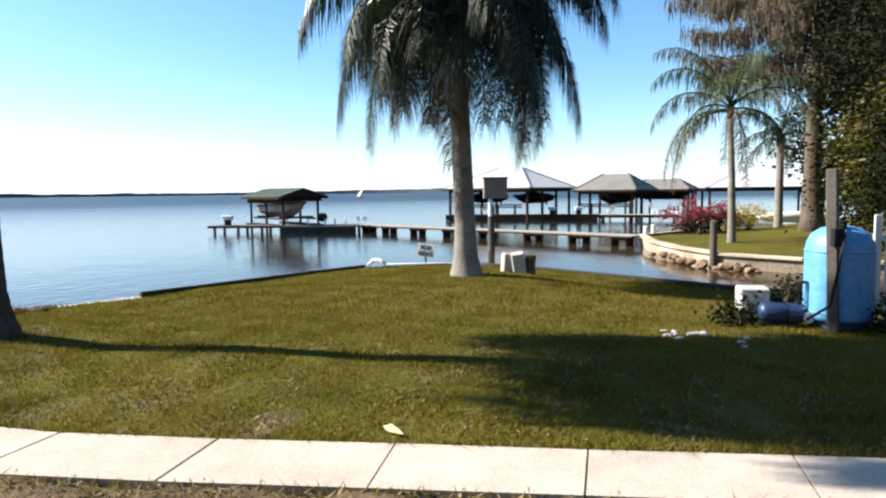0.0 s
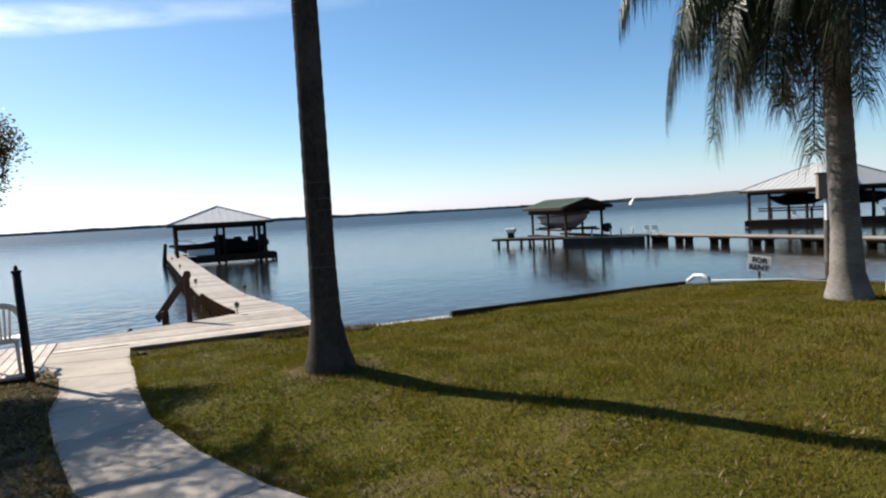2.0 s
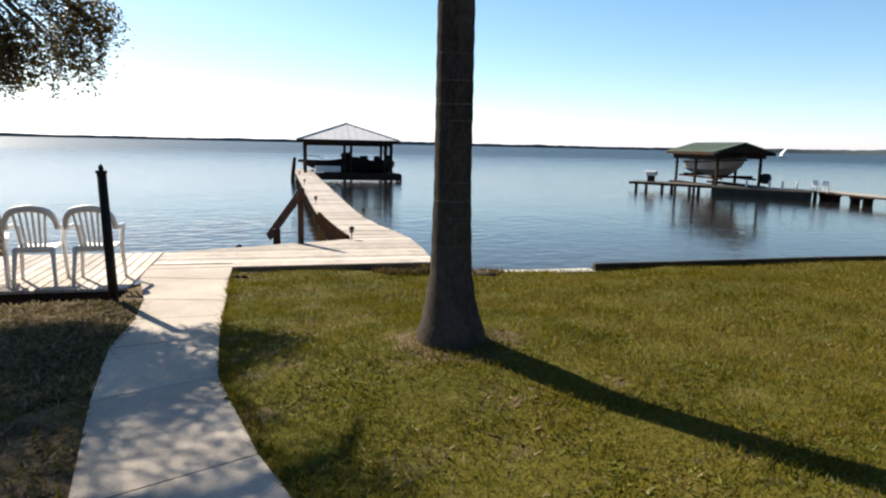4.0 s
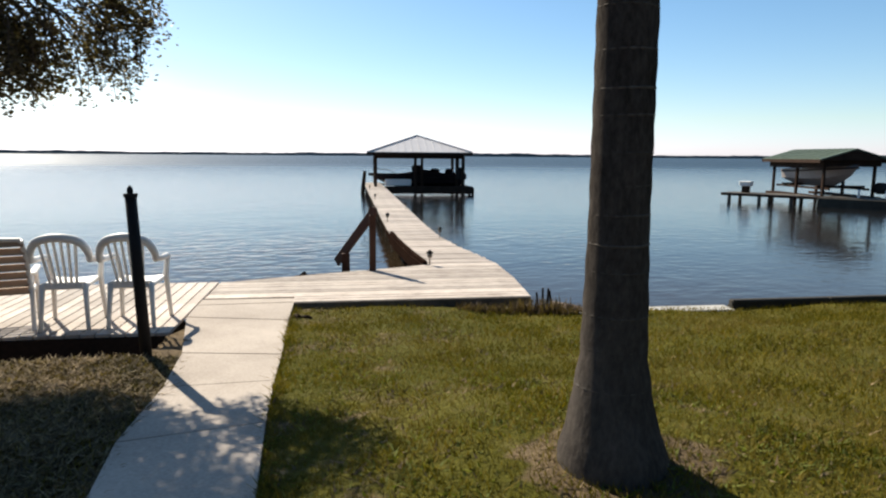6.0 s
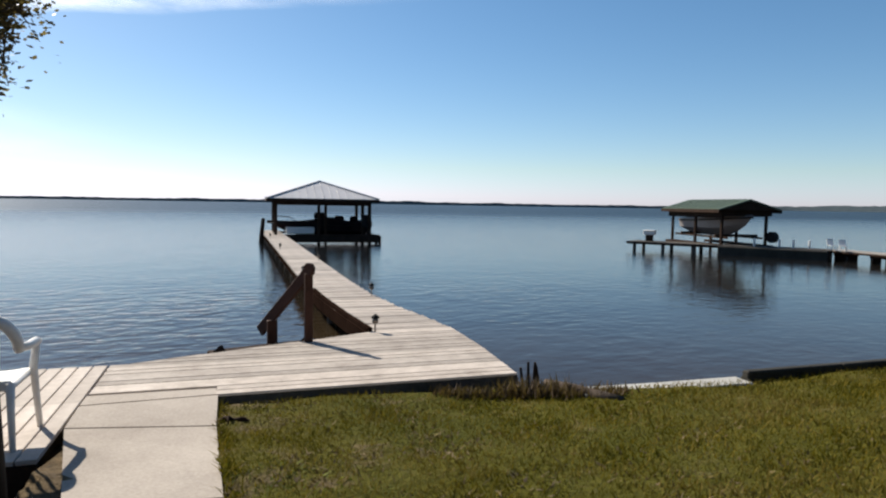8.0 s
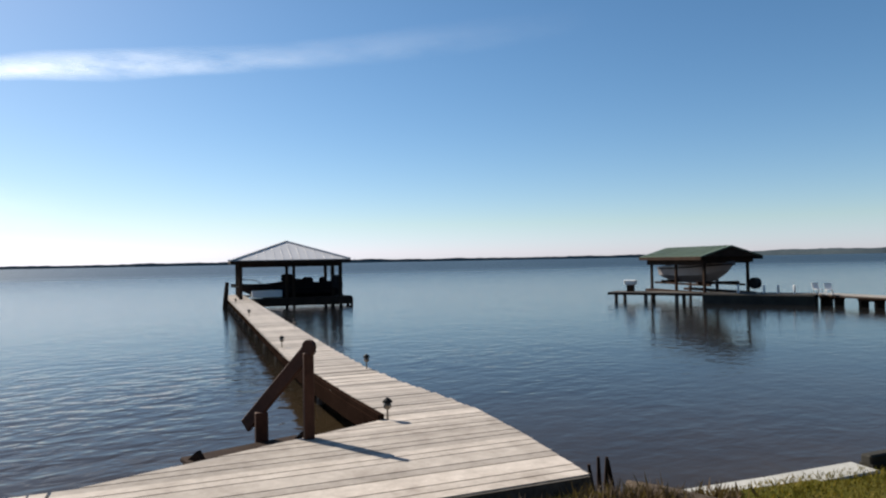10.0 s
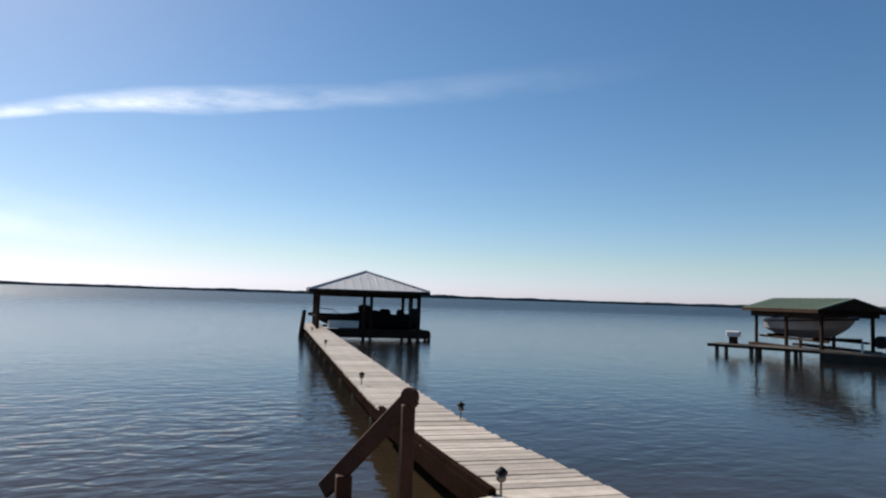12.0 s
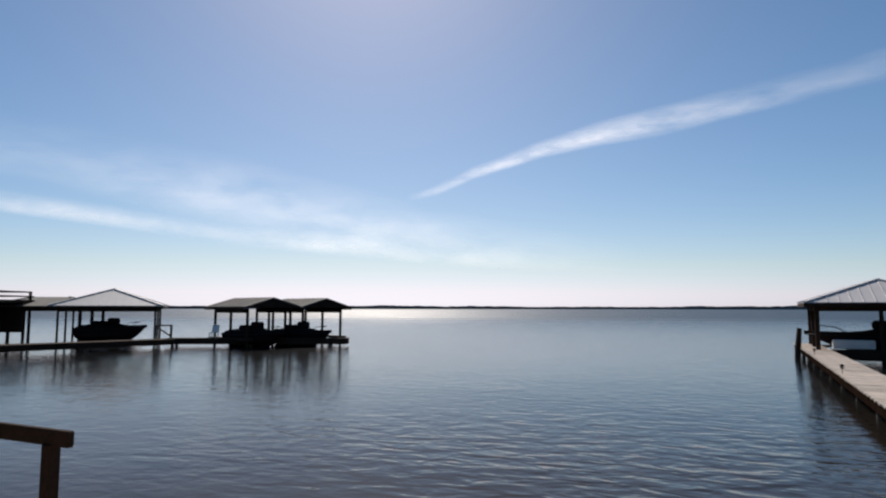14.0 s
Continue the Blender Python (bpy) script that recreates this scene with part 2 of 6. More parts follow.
def ground_material():
    m, nt, ns, ln, bsdf = nodes_of("lawn_and_soil")
    big, mid, fine, lumps = noise_of(nt, 0.45, 4), noise_of(nt, 3.0, 5), noise_of(nt, 55, 6, 0.75), noise_of(nt, 14, 4, 0.6)
    green = ramp(nt, big, [(0.32, (0.070, 0.072, 0.009)), (0.55, (0.106, 0.095, 0.014)), (0.75, (0.155, 0.122, 0.024))])
    green = mixed(nt, "MIX", ramp(nt, mid, [(0.56, (0, 0, 0)), (0.75, (0.55, 0.55, 0.55))]), green, (0.20, 0.16, 0.07))
    green = mixed(nt, "MULTIPLY", 0.85, green, ramp(nt, fine, [(0.3, (0.45, 0.48, 0.4)), (0.68, (1.35, 1.3, 1.2))]))
    soil = ramp(nt, mid, [(0.3, (0.075, 0.054, 0.032)), (0.7, (0.20, 0.15, 0.09))])
    soil = mixed(nt, "MULTIPLY", 0.8, soil, ramp(nt, fine, [(0.3, (0.45, 0.42, 0.4)), (0.7, (1.4, 1.35, 1.3))]))
    sand = ramp(nt, mid, [(0.3, (0.16, 0.11, 0.083)), (0.7, (0.36, 0.27, 0.215))])
    sand = mixed(nt, "MULTIPLY", 0.8, sand, ramp(nt, lumps, [(0.35, (0.5, 0.47, 0.45)), (0.65, (1.25, 1.22, 1.2))]))
    sa = ns.new("ShaderNodeAttribute")
    sa.attribute_name = "sand"
    soil = mixed(nt, "MIX", sa.outputs["Fac"], soil, sand)
    at = ns.new("ShaderNodeAttribute")
    at.attribute_name = "soil"
    mth = ns.new("ShaderNodeMath")
    mth.operation = "MULTIPLY_ADD"
    ln.new(mid, mth.inputs[0])
    mth.inputs[1].default_value = 0.9
    ln.new(at.outputs["Fac"], mth.inputs[2])
    f = ramp(nt, mth.outputs[0], [(0.78, (0, 0, 0)), (1.05, (1, 1, 1))])
    ln.new(mixed(nt, "MIX", f, green, soil), bsdf.inputs["Base Color"])
    bsdf.inputs["Roughness"].default_value, bsdf.inputs["Specular IOR Level"].default_value = 0.95, 0.1
    tot = ns.new("ShaderNodeMath")
    tot.operation = "MULTIPLY_ADD"
    ln.new(lumps, tot.inputs[0])
    tot.inputs[1].default_value = 3.2
    ln.new(fine, tot.inputs[2])
    bumped(nt, bsdf, tot.outputs[0], 0.8, 0.03)
    return m


def water_material():
    m, nt, ns, ln, bsdf = nodes_of("lake_water")
    big = noise_of(nt, 0.02, 3)
    deep = ramp(nt, big, [(0.35, (0.005, 0.007, 0.009)), (0.65, (0.008, 0.010, 0.012))])
    at = ns.new("ShaderNodeAttribute")
    at.attribute_name = "shallow"
    bed = ramp(nt, noise_of(nt, 0.35, 4), [(0.3, (0.034, 0.021, 0.009)), (0.7, (0.056, 0.036, 0.016))])
    ln.new(mixed(nt, "MIX", at.outputs["Fac"], deep, bed), bsdf.inputs["Base Color"])
    bsdf.inputs["Roughness"].default_value, bsdf.inputs["IOR"].default_value = 0.09, 1.33
    bsdf.inputs["Specular IOR Level"].default_value = 0.24

    def times(x, y):
        n = ns.new("ShaderNodeMath")
        n.operation = "MULTIPLY"
        for k, v in enumerate((x, y)):
            if isinstance(v, float):
                n.inputs[k].default_value = v
            else:
                ln.new(v, n.inputs[k])
        return n.outputs[0]

    def plus(x, y):
        n = ns.new("ShaderNodeMath")
        n.operation = "ADD"
        ln.new(x, n.inputs[0])
        ln.new(y, n.inputs[1])
        return n.outputs[0]

    # long low swell, short ripples that come and go in patches, fine shiver
    tc, turn, long = ns.new("ShaderNodeTexCoord"), ns.new("ShaderNodeMapping"), ns.new("ShaderNodeMapping")
    turn.inputs["Rotation"].default_value, long.inputs["Scale"].default_value = (0, 0, radians(-145)), (1.7, 1.0, 1.0)
    ln.new(tc.outputs["Object"], turn.inputs[0])
    ln.new(turn.outputs[0], long.inputs[0])

    def waves(scale, detail):
        n = ns.new("ShaderNodeTexNoise")
        n.inputs["Scale"].default_value, n.inputs["Detail"].default_value, n.inputs["Roughness"].default_value, n.inputs["Distortion"].default_value = scale, detail, 0.5, 0.4
        ln.new(long.outputs[0], n.inputs["Vector"])
        return n.outputs["Fac"]

    far, breeze, smooth_ = ns.new("ShaderNodeAttribute"), ns.new("ShaderNodeAttribute"), ns.new("ShaderNodeAttribute")
    far.attribute_name, breeze.attribute_name, smooth_.attribute_name = "open_water", "breeze", "sheen"
    cat = ramp(nt, noise_of(nt, 0.16, 3, 0.5), [(0.42, (0.35, 0.35, 0.35)), (0.62, (1, 1, 1))])
    near = times(times(waves(1.6, 2.0), cat), breeze.outputs["Fac"])
    total = plus(plus(near, times(waves(0.3, 1.0), 0.1)), times(times(waves(2.8, 2.0), far.outputs["Fac"]), 0.13))
    bumped(nt, bsdf, total, 0.6, 0.13)
    # countless small waves far off blur the mirror
    ln.new(smooth_.outputs["Fac"], bsdf.inputs["Roughness"])
    return m


M_GROUND, M_WATER = ground_material(), water_material()
# distance haze is mixed into the woods' blue-grey
M_FAR = surface("hazy_far_woods", (0.065, 0.085, 0.098), (0.11, 0.135, 0.148), 1.0, 0.012, 0.06, 0.0, 0.1, spec=0.0)


# ---- mesh helpers ----
class Build:
    """Collects the corners and faces of one mesh."""

    def __init__(self):
        self.v, self.f = [], []

    def add(self, verts, faces):
        k = len(self.v)
        self.v += [tuple(p) for p in verts]
        self.f += [tuple(i + k for i in q) for q in faces]
        return self

    def box(self, c, size, m=None, chamfer=0.0):
        x, y, z = (s / 2 for s in size)
        if chamfer:
            e = min(chamfer, x * 0.9, y * 0.9, z * 0.9)
            bm = bmesh.new()
            bmesh.ops.create_cube(bm, size=1)
            bmesh.ops.scale(bm, vec=size, verts=bm.verts)
            bmesh.ops.bevel(bm, geom=bm.edges[:], offset=e, segments=1, affect="EDGES")
            vs, fs = [p.co.copy() for p in bm.verts], [[q.index for q in fc.verts] for fc in bm.faces]
            bm.free()
        else:
            vs = [Vector(p) for p in ((-x, -y, -z), (x, -y, -z), (x, y, -z), (-x, y, -z), (-x, -y, z), (x, -y, z), (x, y, z), (-x, y, z))]
            fs = [(0, 3, 2, 1), (4, 5, 6, 7), (0, 1, 5, 4), (1, 2, 6, 5), (2, 3, 7, 6), (3, 0, 4, 7)]
        r = m.to_3x3() if m else Matrix.Identity(3)
        return self.add([r @ p + Vector(c) for p in vs], fs)

    def beam(self, a, b, w, h, chamfer=0.0):
        """A square timber from a to b: w across, h high."""
        a, b = Vector(a), Vector(b)
        d = b - a
        x = d.normalized()
        up = Vector((0, 0, 1)) if abs(x.z) < 0.95 else Vector((N.x, N.y, 0))
        y = up.cross(x).normalized()
        r = Matrix((x, y, x.cross(y))).transposed()
        return self.box((a + b) / 2, (d.length, w, h), r, chamfer)

    def tube(self, pts, radii, sides=10, caps=True):
        pts = [Vector(p) for p in pts]
        rings, k = [], len(self.v)
        for i, p in enumerate(pts):
            d = (pts[min(i + 1, len(pts) - 1)] - pts[max(i - 1, 0)]).normalized()
            x = d.cross(Vector((0, 0, 1)) if abs(d.z) < 0.9 else Vector((0, 1, 0))).normalized()
            y = d.cross(x)
            r = radii[i] if isinstance(radii, (list, tuple)) else radii
            self.v += [tuple(p + (x * math.cos(a) + y * math.sin(a)) * r) for a in (j * math.tau / sides for j in range(sides))]
        for i in range(len(pts) - 1):
            for j in range(sides):
                q = (j + 1) % sides
                self.f.append((k + i * sides + j, k + i * sides + q, k + (i + 1) * sides + q, k + (i + 1) * sides + j))
        if caps:
            self.f.append(tuple(k + j for j in reversed(range(sides))))
            self.f.append(tuple(k + (len(pts) - 1) * sides + j for j in range(sides)))
        return self

    def prism(self, poly, z0, z1):
        n = len(poly)
        lo = z0 if isinstance(z0, (list, tuple)) else [z0] * n
        hi = z1 if isinstance(z1, (list, tuple)) else [z1] * n
        vs = [(p[0], p[1], lo[i]) for i, p in enumerate(poly)] + [(p[0], p[1], hi[i]) for i, p in enumerate(poly)]
        fs = [tuple(reversed(range(n))), tuple(range(n, 2 * n))] + [(i, (i + 1) % n, n + (i + 1) % n, n + i) for i in range(n)]
        return self.add(vs, fs)

    def data(self, name, material, smooth=False):
        me = bpy.data.meshes.new(name)
        me.from_pydata(self.v, [], self.f)
        me.materials.append(material)
        if smooth:
            me.polygons.foreach_set("use_smooth", [True] * len(me.polygons))
        return me


def part(name, b, material, parent=None, label="", smooth=False):
    """One mesh object, in the world's place, under a thing or part."""
    ob = new(name, b.data(name, material, smooth))
    if parent:
        ob.parent = parent
        root = parent
        m = Matrix.Identity(4)
        while root:
            m = root.matrix_basis @ m if root.parent is None else m
            root = root.parent
        ob.matrix_parent_inverse = m.inverted() if parent.parent is None else Matrix.Identity(4)
    if label:
        ob["label"] = label
    return ob


def thing(name, place, label, category, group="", kind="", turn=0.0):
    ob = new(name)
    ob.empty_display_size = 0.2
    ob.matrix_basis = pose(*place, 0, 0, turn)
    return tagged(ob, label, category, group, kind)


def whole(name, b, material, label, category, group="", kind="", smooth=False):
    return tagged(part(name, b, material, None, "", smooth), label, category, group, kind)


def piece(name, data, parent, m):
    """A repeated piece on shared mesh data, at a place in the world."""
    ob = new(name, data)
    ob.parent = parent
    ob.matrix_parent_inverse = parent.matrix_basis.inverted()
    ob.matrix_basis = m
    return ob


# ---- ground ----
PATH_FAR = [(16.0, 2.35), (9.2, 3.03), (5.63, 3.39), (3.25, 3.63), (2.06, 3.75), (0.87, 3.87), (-0.32, 3.99), (-1.48, 4.12), (-2.61, 4.27), (-3.77, 4.58), (-4.7, 4.99), (-5.85, 5.62), (-6.78, 6.33), (-7.46, 6.88), (-8.03, 7.36), (-9.2, 8.3), (-9.85, 8.87), tuple(sn(13.485, 0.09)[:2])]
PATH_NEAR = [(15.9, 1.75), (9.1, 2.43), (5.5, 2.79), (3.1, 3.03), (1.9, 3.15), (0.72, 3.27), (-0.43, 3.38), (-1.62, 3.5), (-2.8, 3.65), (-4.0, 3.9), (-4.95, 4.2), (-6.1, 4.9), (-7.16, 5.6), (-7.9, 6.25), (-8.6, 6.77), (-10.05, 7.6), (-10.52, 7.99), tuple(sn(13.485, -0.99)[:2])]
SHORE = [tuple(sn(14.0, -40)[:2]), tuple(sn(14.0, -1.0)[:2]), tuple(sn(13.9, 0.2)[:2]), tuple(sn(13.6, 2.9)[:2]), (-7.2, 11.0), (-5.85, 12.42), (-4.1, 14.42), (-2.05, 16.7), (0.3, 17.55), (1.2, 17.3), (2.3, 16.45), (4.33, 14.3), (5.92, 12.6), (9.0, 10.0), (14.0, 8.0), (60.0, 6.0)]
LAND = [*SHORE, (60.0, -60.0), (-60.0, -60.0)]
ISLAND = [(8.35, 27.3), (7.75, 24.0), (7.75, 21.5), (8.15, 19.3), (9.75, 17.5), (14.0, 14.6), (60.0, 12.0), (60.0, 75.0), (34.0, 52.0), (20.0, 37.0), (12.0, 30.5)]
HEIGHTS = [(0, 0, 0), (-3, 0, 0), (8, 3, 0), (0.9, 3.6, 0), (-1.5, 3.8, 0), (-2.7, 3.95, 0), (-3.8, 4.3, -0.01), (-5, 4.7, -0.06), (-6.8, 5.9, -0.16), (-8.3, 7.0, -0.24), (-9.6, 8.1, -0.30),
           (-9.6, 9.1, -0.36), (-8, 10.6, -0.40), (-4.7, 6.7, 0.16), (-2, 6.3, 0.11), (0, 6, 0.08), (0.4, 12.6, -0.03), (-4, 11, -0.12), (-6, 12.4, -0.36), (-4.1, 14.3, -0.34), (-2, 16.4, -0.33),
           (0.9, 17.2, -0.36), (2.2, 16, -0.38), (4.3, 13.8, -0.4), (5.9, 12, -0.42), (4.5, 7.5, -0.02), (8, 8, -0.1), (-8.75, 6.5, -0.15), (-7.6, 4.9, -0.11), (-9.4, 5.6, -0.18), (-11, 4, -0.15), (1, 10, 0.02), (-12, 0, 0)]
HARR = np.array(HEIGHTS, float)


def inside(poly, x, y):
    c = np.zeros(x.shape, bool)
    for (x0, y0), (x1, y1) in zip(poly, poly[1:] + poly[:1]):
        hit = ((y0 > y) != (y1 > y)) & (x < (x1 - x0) * (y - y0) / (y1 - y0 + 1e-12) + x0)
        c ^= hit
    return c


def near_line(line, x, y):
    d = np.full(x.shape, 1e9)
    for (x0, y0), (x1, y1) in zip(line, line[1:]):
        dx, dy = x1 - x0, y1 - y0
        t = np.clip(((x - x0) * dx + (y - y0) * dy) / (dx * dx + dy * dy), 0, 1)
        d = np.minimum(d, np.hypot(x - x0 - t * dx, y - y0 - t * dy))
    return d


def lawn_height(x, y):
    x, y = np.asarray(x, float), np.asarray(y, float)
    top, low = 0.0, 0.0
    for hx, hy, hz in HARR:
        w = 1 / ((x - hx) ** 2 + (y - hy) ** 2 + 0.35) ** 1.6
        top, low = top + w * hz, low + w
    return top / low


def patchy(x, y, seed, size):
    """Smooth random field, 0 to 1, with patches of that size in metres."""
    r = np.random.default_rng(seed)
    table = r.random((64, 64))
    out, tot = 0.0, 0.0
    for k, f in ((1.0, 1.0), (0.5, 2.1), (0.25, 4.3)):
        u, v = np.asarray(x) * f / size + 31.7, np.asarray(y) * f / size + 17.3
        i, j = np.floor(u).astype(int), np.floor(v).astype(int)
        fu, fv = u - i, v - j
        fu, fv = fu * fu * (3 - 2 * fu), fv * fv * (3 - 2 * fv)
        at = lambda p, q: table[p % 64, q % 64]
        out = out + k * ((at(i, j) * (1 - fu) + at(i + 1, j) * fu) * (1 - fv) + (at(i, j + 1) * (1 - fu) + at(i + 1, j + 1) * fu) * fv)
        tot += k
    return out / tot


def bare(x, y):
    """How worn the lawn is: most near the path and round the slender palm, little towards the lake."""
    near = np.clip(1.25 - near_line(PATH_FAR, x, y) / 4.2, 0, 1)
    near = np.maximum(near, np.exp(-(np.hypot(x + 4.5, y - 6.5) / 0.75) ** 2) * 1.25)
    return np.clip((patchy(x, y, 12, 0.34) * (0.55 + 0.45 * near) - 0.46) * 5.0, 0, 1) * np.clip(near * 1.5, 0, 1)


LAWN = PATH_FAR + [tuple(sn(13.3, 2.95)[:2])] + SHORE[4:]


def ground_height(x, y):
    on_land, on_isle = inside(LAND, x, y), inside(ISLAND, x, y)
    isle = -0.38 + 0.3 * np.clip(near_line(ISLAND + ISLAND[:1], x, y) / 9, 0, 1)
    z = np.where(on_land, lawn_height(x, y), np.where(on_isle, isle, -1.9))
    s, n = x * U.x + y * U.y, x * N.x + y * N.y
    z = np.where(on_land & inside(PATH_FAR + PATH_NEAR[::-1], x, y), z - 0.03, z)
    z = np.where(on_land & (s > 10.85) & (n < -0.95), np.minimum(z, np.maximum(-0.19 - (s - 10.85) * 0.75, -0.6)), z)
    z = np.where(on_land & (((s > 11.88) & (n < -0.95)) | (s > 13.2)), np.minimum(z, np.where(n < -1.0, -0.58, -0.44)), z)
    return z


def steps(lo, hi, fine, far):
    mid = list(np.arange(lo, hi, fine))
    out, d, k = [], hi, fine
    while d < far:
        k *= 1.25
        d += k
        out.append(d)
    neg, d, k = [], lo, fine
    while d > -far:
        k *= 1.25
        d -= k
        neg.append(d)
    return np.array(neg[::-1] + mid + out)


gx, gy = steps(-13, 12, 0.14, 4500), steps(-3, 30, 0.14, 4500)
GX, GY = np.meshgrid(gx, gy)
GZ = ground_height(GX, GY)
GZ = GZ + np.where(GZ > -1.5, 0.012 * np.sin(GX * 5.1 + GY * 1.3) * np.sin(GY * 4.3 - GX), 0)
GZ = GZ + np.where((GZ > -1.5) & ~inside(LAWN, GX, GY) & (np.abs(GX) < 14) & (GY < 9), np.random.default_rng(3).uniform(-0.034, 0.016, GX.shape), 0)
gb = Build()
gb.v = [tuple(p) for p in np.stack([GX.ravel(), GY.ravel(), GZ.ravel()], 1)]
w_ = len(gx)
gb.f = [(j * w_ + i, j * w_ + i + 1, (j + 1) * w_ + i + 1, (j + 1) * w_ + i) for j in range(len(gy) - 1) for i in range(w_ - 1)]
ground = whole("ground", gb, M_GROUND, "green lawn with bare brown soil sloping to the lake", "ground", kind="structure", smooth=True)
lawn_mask = inside(LAWN, GX, GY) | inside(ISLAND, GX, GY)
edge = near_line(PATH_FAR, GX, GY)
soil = np.where(lawn_mask, 0.25 * np.exp(-edge / 0.25) + 0.34 * bare(GX, GY), 0.28 + 0.45 * np.clip(edge / 1.0, 0, 1))
soil = np.where(np.hypot(GX + 4.7, GY - 6.7) < 0.45, 0.7, soil)
sandy = np.clip((GX + 6.3) / 2.0, 0, 1) * np.clip((near_line(PATH_NEAR, GX, GY) - 0.1) / 0.4, 0, 1) * ~lawn_mask
sat_ = ground.data.attributes.new("sand", "FLOAT", "POINT")
sat_.data.foreach_set("value", sandy.ravel().astype(np.float32))
attr = ground.data.attributes.new("soil", "FLOAT", "POINT")
attr.data.foreach_set("value", soil.ravel().astype(np.float32))

wx = np.concatenate([-np.geomspace(4600, 2, 60), np.linspace(-1.5, 1.5, 5), np.geomspace(2, 4600, 60)])
wb = Build()
WX, WY = np.meshgrid(wx, wx)
wb.v = [tuple(p) for p in np.stack([WX.ravel() - 8, WY.ravel() + 14, np.full(WX.size, WATER)], 1)]
wb.f = [(j * len(wx) + i, j * len(wx) + i + 1, (j + 1) * len(wx) + i + 1, (j + 1) * len(wx) + i) for j in range(len(wx) - 1) for i in range(len(wx) - 1)]
water = whole("water", wb, M_WATER, "rippled grey-blue lake water under a clear sky", "lake", kind="structure", smooth=True)

shallow = np.where(WY + 14 > -30, np.exp(-np.minimum(near_line(SHORE, WX - 8, WY + 14), near_line(ISLAND, WX - 8, WY + 14)) / 8.0), 0)
open_d = np.minimum(near_line(SHORE, WX - 8, WY + 14), near_line(ISLAND, WX - 8, WY + 14))
opn = water.data.attributes.new("open_water", "FLOAT", "POINT")
opn.data.foreach_set("value", (0.6 + 8.0 * (1 - np.exp(-np.maximum(open_d - 8, 0) / 110))).ravel().astype(np.float32))
brz = water.data.attributes.new("breeze", "FLOAT", "POINT")
brz.data.foreach_set("value", (0.14 + 0.62 * np.exp(-(np.hypot(WX + 9.5, WY + 0.5) / 5.5) ** 2) + 0.15 * np.exp(-(np.hypot(WX + 6.0, WY - 4.0) / 4.0) ** 2)).ravel().astype(np.float32))
shn = water.data.attributes.new("sheen", "FLOAT", "POINT")
shn.data.foreach_set("value", np.clip(0.08 + open_d * 0.0016, 0.08, 0.34).ravel().astype(np.float32))
wat = water.data.attributes.new("shallow", "FLOAT", "POINT")
wat.data.foreach_set("value", shallow.ravel().astype(np.float32))

# far shore: low woods round the lake, with distance haze in their colour
rng = np.random.default_rng(7)
fb = Build()
ang = np.radians(np.linspace(-70, 215, 900))
hgt = 8 + 3 * np.sin(ang * 9) + 1.5 * np.sin(ang * 41 + 1.0) + 1.0 * np.sin(ang * 97) + rng.uniform(-1.6, 1.6, 900)
bulge = np.exp(-((np.degrees(ang) - 84) / 9) ** 2) * 5
for i, a in enumerate(ang):
    r = 2300 - 500 * math.exp(-((math.degrees(a) - 80) / 14) ** 2)
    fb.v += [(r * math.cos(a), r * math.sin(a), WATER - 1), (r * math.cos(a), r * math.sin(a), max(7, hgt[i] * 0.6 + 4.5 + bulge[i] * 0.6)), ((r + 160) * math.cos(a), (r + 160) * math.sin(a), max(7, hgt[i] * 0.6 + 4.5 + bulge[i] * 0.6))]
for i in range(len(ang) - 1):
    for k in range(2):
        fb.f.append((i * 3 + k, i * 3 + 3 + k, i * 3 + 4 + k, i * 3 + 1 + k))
whole("backdrop", fb, M_FAR, "low wooded shore far across the lake, haze in its colour", "shoreline", kind="structure")

# ---- concrete path, slab by slab ----
def slab_line(far, near, z_off):
    path = thing("pavement", (-1.0, 3.8, 0), "pale cracked concrete footpath curving to the deck", "footpath", kind="structure")
    for i in range(len(far) - 1):
        gap = 0.034 if i == 7 else 0.03 if i > 13 else 0.012
        q = []
        for e, (a, b) in enumerate(((far[i], far[i + 1]), (near[i], near[i + 1]))):
            a, b = Vector(a), Vector(b)
            d = (b - a).normalized() * gap / 2
            q.append((a + d, b - d))
        poly = [q[0][0], q[0][1], q[1][1], q[1][0]]
        poly = [(p[0], p[1]) for p in poly]
        top = [float(lawn_height(p[0], p[1])) + z_off for p in poly]
        top = [max(t, DECK - 0.006) if p[0] * U.x + p[1] * U.y > 13 else t for t, p in zip(top, poly)]
        b = Build().prism(poly, [t - 0.1 for t in top], top)
        if sum((poly[k - 1][0] * poly[k][1] - poly[k][0] * poly[k - 1][1]) for k in range(4)) < 0:
            b.f = [tuple(reversed(f)) for f in b.f]
        part("slab", b, M_CONCRETE, path)
    return path


slab_line(PATH_FAR, PATH_NEAR, 0.014)

